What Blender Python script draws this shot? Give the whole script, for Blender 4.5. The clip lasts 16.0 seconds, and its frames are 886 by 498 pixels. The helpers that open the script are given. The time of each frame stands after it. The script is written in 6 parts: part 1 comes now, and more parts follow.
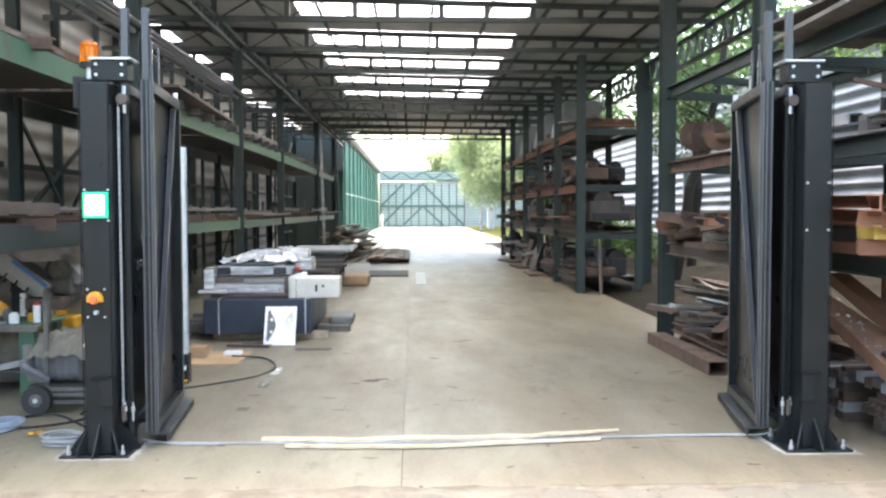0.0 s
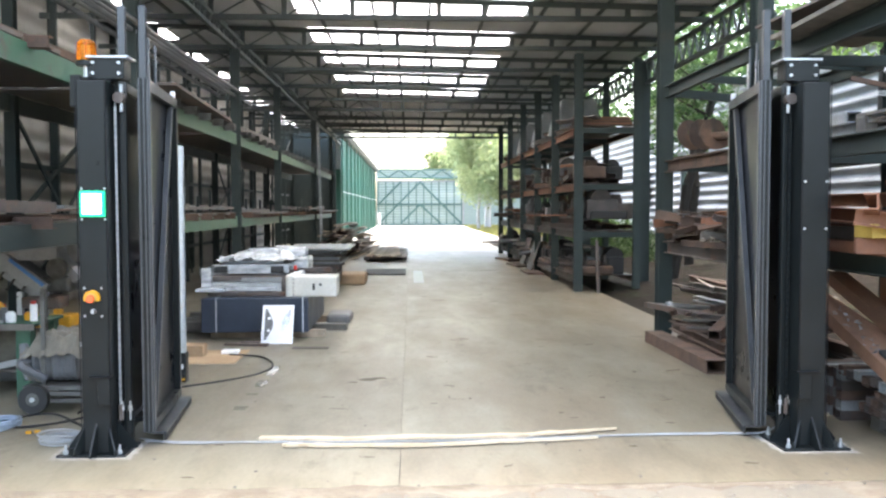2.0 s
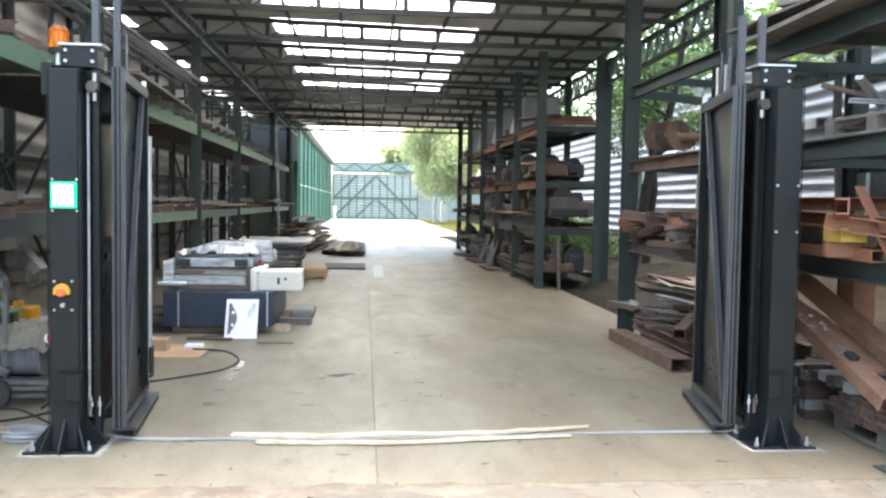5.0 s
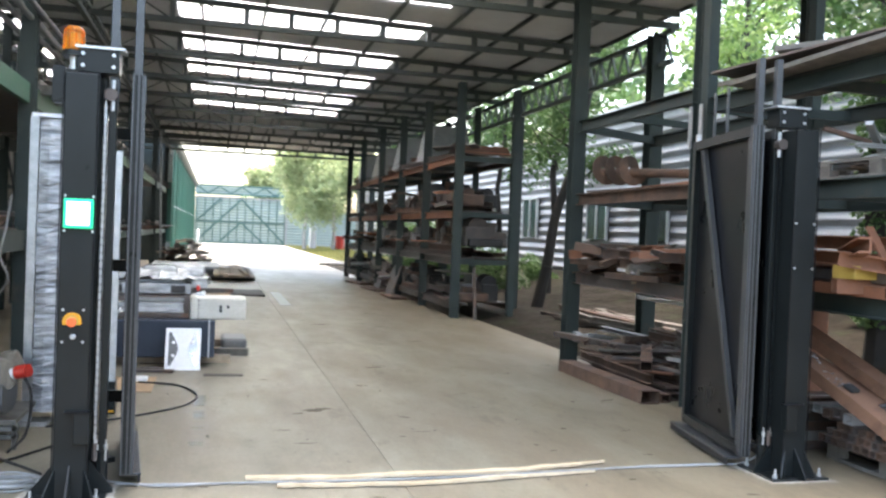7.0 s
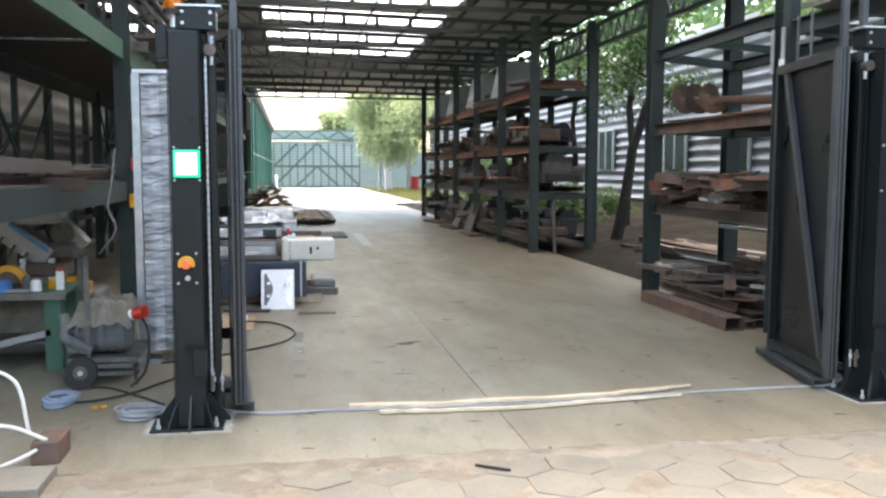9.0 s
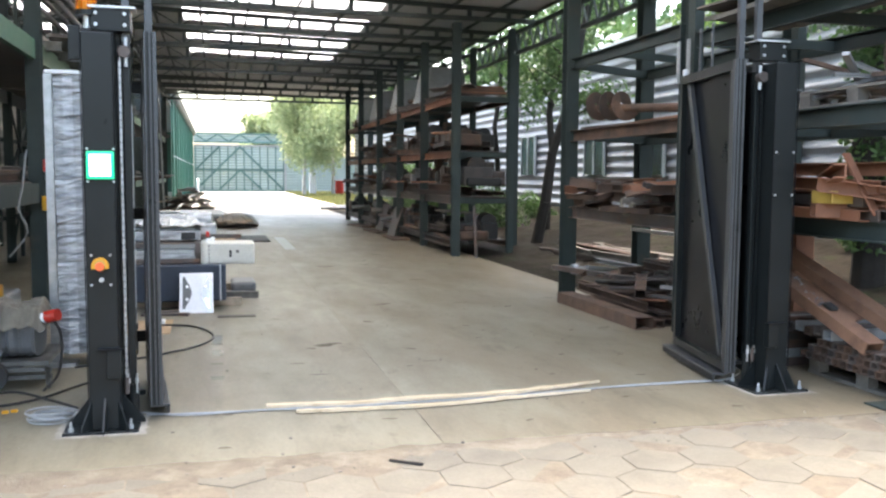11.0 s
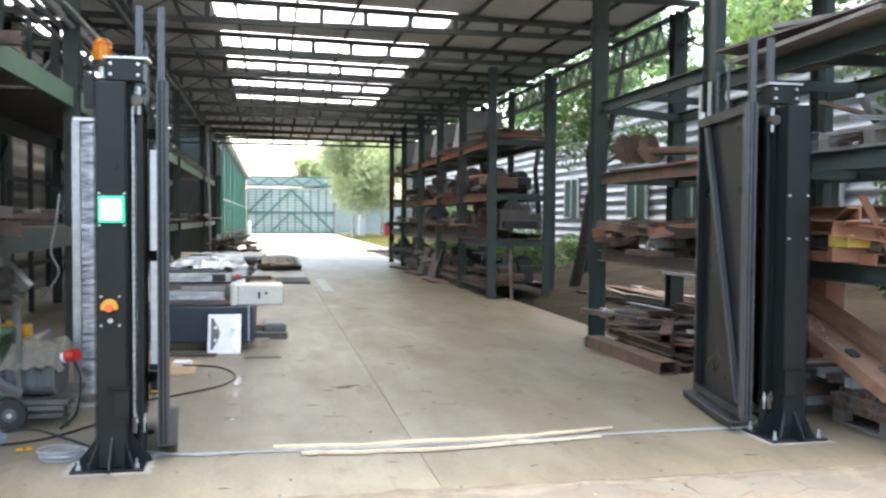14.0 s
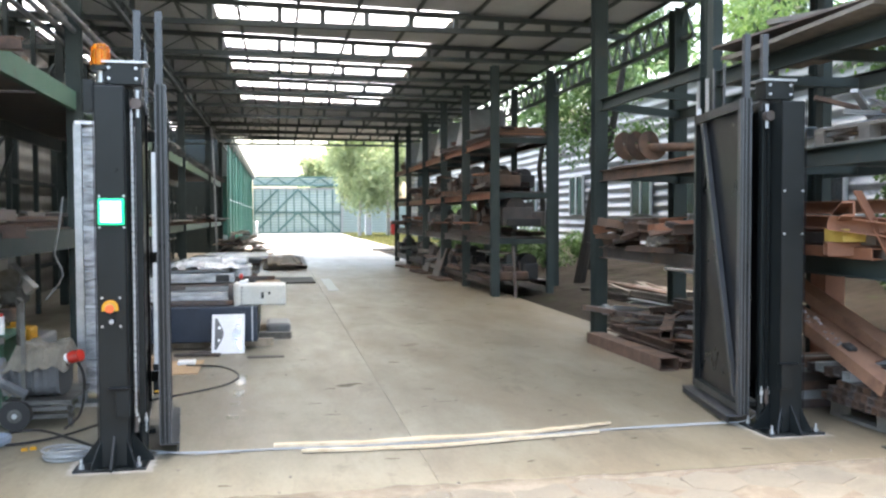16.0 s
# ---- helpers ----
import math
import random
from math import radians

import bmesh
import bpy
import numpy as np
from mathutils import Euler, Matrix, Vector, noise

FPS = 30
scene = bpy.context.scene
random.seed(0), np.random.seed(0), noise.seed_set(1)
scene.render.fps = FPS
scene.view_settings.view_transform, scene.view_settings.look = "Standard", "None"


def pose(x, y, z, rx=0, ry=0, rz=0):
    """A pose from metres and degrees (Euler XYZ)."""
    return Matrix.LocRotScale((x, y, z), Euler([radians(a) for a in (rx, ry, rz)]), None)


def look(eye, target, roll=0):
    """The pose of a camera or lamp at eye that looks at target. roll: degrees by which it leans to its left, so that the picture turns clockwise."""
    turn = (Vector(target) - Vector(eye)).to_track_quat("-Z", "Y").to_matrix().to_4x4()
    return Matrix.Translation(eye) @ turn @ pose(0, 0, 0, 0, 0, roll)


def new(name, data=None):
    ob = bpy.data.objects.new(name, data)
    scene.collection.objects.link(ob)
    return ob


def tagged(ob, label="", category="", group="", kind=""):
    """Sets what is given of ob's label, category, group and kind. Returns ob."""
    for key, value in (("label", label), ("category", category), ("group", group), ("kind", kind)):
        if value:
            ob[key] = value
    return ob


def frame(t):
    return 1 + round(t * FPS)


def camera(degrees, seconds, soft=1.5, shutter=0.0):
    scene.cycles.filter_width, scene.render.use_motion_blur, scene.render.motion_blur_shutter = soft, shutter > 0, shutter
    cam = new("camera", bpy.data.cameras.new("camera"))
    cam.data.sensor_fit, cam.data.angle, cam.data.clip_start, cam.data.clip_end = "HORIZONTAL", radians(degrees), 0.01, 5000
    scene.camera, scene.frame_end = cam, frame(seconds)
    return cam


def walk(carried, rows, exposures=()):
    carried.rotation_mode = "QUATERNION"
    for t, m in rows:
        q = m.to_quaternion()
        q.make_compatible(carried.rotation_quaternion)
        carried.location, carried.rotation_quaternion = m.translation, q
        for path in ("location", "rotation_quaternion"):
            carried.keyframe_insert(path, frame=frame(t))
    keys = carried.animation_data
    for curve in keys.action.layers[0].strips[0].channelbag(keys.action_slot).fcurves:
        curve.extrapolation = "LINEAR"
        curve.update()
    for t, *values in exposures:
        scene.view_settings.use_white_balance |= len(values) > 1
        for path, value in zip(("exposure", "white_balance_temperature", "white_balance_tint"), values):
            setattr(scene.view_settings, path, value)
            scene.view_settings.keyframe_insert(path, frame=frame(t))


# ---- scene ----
cam = camera(53.8, 16.0, soft=2.4, shutter=0.5)
PATH = [
    (0, (-0.18, -5.842, 1.548), (-0.112, -3.846, 1.46), -0.1),
    (0.5, (-0.181, -5.845, 1.55), (-0.104, -3.849, 1.459), 0.0),
    (1, (-0.179, -5.838, 1.55), (-0.098, -3.842, 1.458), -0.1),
    (1.5, (-0.177, -5.84, 1.548), (-0.098, -3.843, 1.453), -0.1),
    (2, (-0.182, -5.836, 1.551), (-0.108, -3.839, 1.459), -0.1),
    (2.5, (-0.177, -5.844, 1.551), (-0.101, -3.847, 1.463), -0.1),
    (3, (-0.179, -5.842, 1.549), (-0.094, -3.846, 1.46), -0.2),
    (3.5, (-0.177, -5.844, 1.55), (-0.086, -3.848, 1.46), -0.3),
    (4, (-0.185, -5.848, 1.549), (-0.065, -3.854, 1.456), 0.0),
    (4.2, (-0.2, -5.851, 1.584), (-0.065, -3.858, 1.476), 0.3),
    (6.3, (-0.978, -5.615, 1.538), (-0.665, -3.64, 1.487), 0.9),
    (6.5, (-1.13, -5.567, 1.558), (-0.775, -3.599, 1.536), 1.0),
    (7, (-1.426, -5.425, 1.548), (-0.922, -3.49, 1.516), 2.3),
    (7.5, (-1.616, -5.362, 1.553), (-1.024, -3.456, 1.428), 1.1),
    (8, (-1.642, -5.431, 1.571), (-0.97, -3.555, 1.406), 0.5),
    (8.5, (-1.556, -5.632, 1.556), (-1.154, -3.678, 1.404), 0.7),
    (9, (-1.547, -5.618, 1.546), (-1.209, -3.655, 1.368), 0.1),
    (9.5, (-1.572, -5.658, 1.556), (-1.066, -3.731, 1.38), 0.4),
    (11.8, (-1.484, -5.844, 1.53), (-0.99, -3.913, 1.371), 0.5),
    (12, (-1.492, -5.864, 1.536), (-1.05, -3.919, 1.386), 0.3),
    (12.5, (-1.514, -5.844, 1.571), (-1.105, -3.887, 1.517), 0.8),
    (13, (-1.437, -5.836, 1.57), (-1.05, -3.874, 1.526), 0.4),
    (13.5, (-1.274, -5.85, 1.549), (-0.925, -3.882, 1.491), 0.8),
    (14, (-1.221, -5.858, 1.547), (-0.832, -3.898, 1.476), 0.4),
    (14.5, (-1.223, -5.894, 1.54), (-0.741, -3.955, 1.458), -0.1),
    (15, (-1.16, -5.911, 1.546), (-0.712, -3.964, 1.449), 0.0),
    (15.5, (-1.142, -5.933, 1.544), (-0.756, -3.973, 1.444), -0.1),
    (16, (-1.161, -5.925, 1.551), (-0.789, -3.962, 1.476), -0.2),
]
walk(cam, [(t, look(eye, target, roll)) for t, eye, target, roll in PATH], exposures=((0, 3.66, 7000, 8), (4, 3.66, 7000, 8), (6.4, 3.48, 7000, 8), (8, 3.24, 7000, 8), (9.5, 3.2, 7000, 8), (12, 3.38, 7000, 8), (14, 3.42, 7000, 8), (16, 3.42, 7000, 8)))

# ---- light ----
SUN_EL, SUN_AZ = radians(77), radians(12)      # azimuth clockwise from +y: a veiled sun high over the far gate
world = bpy.data.worlds.new("world")
scene.world = world
world.use_nodes = True
wn = world.node_tree.nodes
sky = wn.new("ShaderNodeTexSky")
sky.sky_type, sky.sun_disc = "NISHITA", False
sky.sun_elevation, sky.sun_rotation = SUN_EL, SUN_AZ
sky.dust_density, sky.air_density, sky.ozone_density = 5.0, 1.1, 0.7
wn["Background"].inputs["Strength"].default_value = 0.15
world.node_tree.links.new(sky.outputs[0], wn["Background"].inputs["Color"])
sun = new("sun", bpy.data.lights.new("sun", "SUN"))
sun.data.energy, sun.data.angle, sun.data.color = 0.13, radians(26), (1.0, 0.95, 0.87)
sun_from = Vector((math.sin(SUN_AZ) * math.cos(SUN_EL), math.cos(SUN_AZ) * math.cos(SUN_EL), math.sin(SUN_EL)))
sun.matrix_world = look(sun_from * 50, (0, 0, 0))


# ---- materials ----
def surf(name, c1, c2, rough=0.6, metal=0.0, scale=6.0, bump=0.15, spots=None, spot_scale=1.5, spot_at=0.56, fine=60.0, spec=0.5, vary=0.12, stretch=None, drift=None):
    """Two-tone surface: broad mottling, fine grain, and where given a third tone in patches."""
    m = bpy.data.materials.new(name)
    m.use_nodes = True
    nt = m.node_tree
    n, link = nt.nodes, nt.links.new
    b = n["Principled BSDF"]
    tc, info = n.new("ShaderNodeTexCoord"), n.new("ShaderNodeObjectInfo")
    shift = n.new("ShaderNodeVectorMath")
    shift.operation = "MULTIPLY_ADD"
    link(info.outputs["Random"], shift.inputs[0])
    shift.inputs[1].default_value = (17, 23, 11)
    if stretch:
        mp = n.new("ShaderNodeMapping")
        mp.inputs["Scale"].default_value = stretch
        link(tc.outputs["Object"], mp.inputs["Vector"])
        link(mp.outputs[0], shift.inputs[2])
    else:
        link(tc.outputs["Object"], shift.inputs[2])

    def noise_at(s, detail=6.0, r=0.6):
        t = n.new("ShaderNodeTexNoise")
        t.inputs["Scale"].default_value, t.inputs["Detail"].default_value, t.inputs["Roughness"].default_value = s, detail, r
        link(shift.outputs[0], t.inputs["Vector"])
        return t.outputs["Fac"]

    def ramp(src, lo, hi):
        r = n.new("ShaderNodeMapRange")
        r.inputs["From Min"].default_value, r.inputs["From Max"].default_value = lo, hi
        link(src, r.inputs["Value"])
        return r.outputs["Result"]

    def mix(fac, a, bb, kind="MIX"):
        x = n.new("ShaderNodeMix")
        x.data_type, x.blend_type = "RGBA", kind
        for sock, v in ((x.inputs[0], fac), (x.inputs[6], a), (x.inputs[7], bb)):
            if isinstance(v, (int, float)):
                sock.default_value = v
            elif isinstance(v, tuple):
                sock.default_value = (*v, 1)
            else:
                link(v, sock)
        return x.outputs[2]

    broad, grain = noise_at(scale), noise_at(fine, 3.0)
    col = mix(ramp(broad, 0.32, 0.68), tuple(c1), tuple(c2))
    if spots:
        col = mix(ramp(noise_at(spot_scale, 8.0, 0.65), spot_at - 0.06, spot_at + 0.1), col, tuple(spots))
    if drift:
        # sandy dirt swept to the side of the traffic lane
        sep, add = n.new("ShaderNodeSeparateXYZ"), n.new("ShaderNodeMath")
        link(tc.outputs["Object"], sep.inputs[0])
        add.operation = "MULTIPLY_ADD"
        link(noise_at(0.9, 7.0, 0.62), add.inputs[0])
        add.inputs[1].default_value = 5.5
        link(sep.outputs["X"], add.inputs[2])
        col = mix(ramp(add.outputs[0], 3.1, 5.9), col, tuple(drift))
        # wheel streaks along the lane: broad swathes, then finer scuffs
        for stretch_to, turn, warp, lo, hi, most, tone_by in (((1.3, 0.6, 1.0), 0.18, 1.6, 0.45, 0.66, 0.5, 0.72), ((3.4, 0.8, 1.0), 0.35, 2.2, 0.54, 0.72, 0.34, 0.62), ((2.4, 0.7, 1.0), -0.4, 1.8, 0.54, 0.72, 0.2, 1.4)):
            mp2, st = n.new("ShaderNodeMapping"), n.new("ShaderNodeTexNoise")
            mp2.inputs["Scale"].default_value, mp2.inputs["Rotation"].default_value = stretch_to, (0, 0, turn)
            link(tc.outputs["Object"], mp2.inputs["Vector"])
            st.inputs["Scale"].default_value, st.inputs["Detail"].default_value, st.inputs["Distortion"].default_value = 1.0, 8.0, warp
            link(mp2.outputs[0], st.inputs["Vector"])
            soft = n.new("ShaderNodeMapRange")
            soft.inputs["From Min"].default_value, soft.inputs["From Max"].default_value, soft.inputs["To Max"].default_value = lo, hi, most
            link(st.outputs["Fac"], soft.inputs["Value"])
            col = mix(soft.outputs["Result"], col, tuple(tone_by * c for c in drift))
        blot = n.new("ShaderNodeMapRange")
        blot.inputs["From Min"].default_value, blot.inputs["From Max"].default_value, blot.inputs["To Max"].default_value = 0.57, 0.68, 0.7
        link(noise_at(4.5, 8.0, 0.7), blot.inputs["Value"])
        col = mix(blot.outputs["Result"], col, tuple(0.62 * c for c in drift))
    dark = n.new("ShaderNodeMapRange")
    dark.inputs["To Min"].default_value, dark.inputs["To Max"].default_value = 0.78, 1.2
    link(grain, dark.inputs["Value"])
    tone = n.new("ShaderNodeHueSaturation")
    link(col, tone.inputs["Color"])
    one = n.new("ShaderNodeMath")
    one.operation = "MULTIPLY_ADD"
    link(info.outputs["Random"], one.inputs[0])
    one.inputs[1].default_value, one.inputs[2].default_value = 2 * vary, 1 - vary
    both = n.new("ShaderNodeMath")
    both.operation = "MULTIPLY"
    link(one.outputs[0], both.inputs[0])
    link(dark.outputs["Result"], both.inputs[1])
    link(both.outputs[0], tone.inputs["Value"])
    link(tone.outputs["Color"], b.inputs["Base Color"])
    rr = n.new("ShaderNodeMapRange")
    rr.inputs["To Min"].default_value, rr.inputs["To Max"].default_value = max(0.03, rough - 0.14), min(1, rough + 0.14)
    link(broad, rr.inputs["Value"])
    link(rr.outputs["Result"], b.inputs["Roughness"])
    b.inputs["Metallic"].default_value = metal
    b.inputs["Specular IOR Level"].default_value = spec
    if bump:
        bp = n.new("ShaderNodeBump")
        bp.inputs["Strength"].default_value, bp.inputs["Distance"].default_value = bump, 0.01
        link(grain, bp.inputs["Height"])
        link(bp.outputs[0], b.inputs["Normal"])
    return m


def glow(name, color, strength, base=None):
    m = bpy.data.materials.new(name)
    m.use_nodes = True
    b = m.node_tree.nodes["Principled BSDF"]
    b.inputs["Base Color"].default_value = (*(base or color), 1)
    b.inputs["Emission Color"].default_value = (*color, 1)
    b.inputs["Emission Strength"].default_value = strength
    b.inputs["Roughness"].default_value = 0.3
    return m


def clear(name, color):
    m = bpy.data.materials.new(name)
    m.use_nodes = True
    b = m.node_tree.nodes["Principled BSDF"]
    b.inputs["Base Color"].default_value = (*color, 1)
    b.inputs["Transmission Weight"].default_value = 0.85
    b.inputs["Roughness"].default_value = 0.12
    b.inputs["IOR"].default_value = 1.25
    return m


def leafy(name, c1, c2):
    m = bpy.data.materials.new(name)
    m.use_nodes = True
    nt = m.node_tree
    n, link = nt.nodes, nt.links.new
    geo, cr = n.new("ShaderNodeNewGeometry"), n.new("ShaderNodeMix")
    cr.data_type = "RGBA"
    cr.inputs[6].default_value, cr.inputs[7].default_value = (*c1, 1), (*c2, 1)
    link(geo.outputs["Random Per Island"], cr.inputs[0])
    b, tr, mx = n["Principled BSDF"], n.new("ShaderNodeBsdfTranslucent"), n.new("ShaderNodeMixShader")
    b.inputs["Roughness"].default_value = 0.5
    link(cr.outputs[2], b.inputs["Base Color"])
    link(cr.outputs[2], tr.inputs["Color"])
    mx.inputs[0].default_value = 0.45
    link(b.outputs[0], mx.inputs[1])
    link(tr.outputs[0], mx.inputs[2])
    link(mx.outputs[0], n["Material Output"].inputs["Surface"])
    return m


def milky(name, color):
    m = bpy.data.materials.new(name)
    m.use_nodes = True
    n, link = m.node_tree.nodes, m.node_tree.links.new
    tr, ns, mx = n.new("ShaderNodeBsdfTranslucent"), n.new("ShaderNodeTexNoise"), n.new("ShaderNodeMix")
    ns.inputs["Scale"].default_value, ns.inputs["Detail"].default_value = 1.4, 6.0
    mx.data_type = "RGBA"
    mx.inputs[6].default_value, mx.inputs[7].default_value = (*color, 1), (*(0.8 * c for c in color), 1)
    link(ns.outputs["Fac"], mx.inputs[0])
    link(mx.outputs[2], tr.inputs["Color"])
    link(tr.outputs[0], n["Material Output"].inputs["Surface"])
    return m


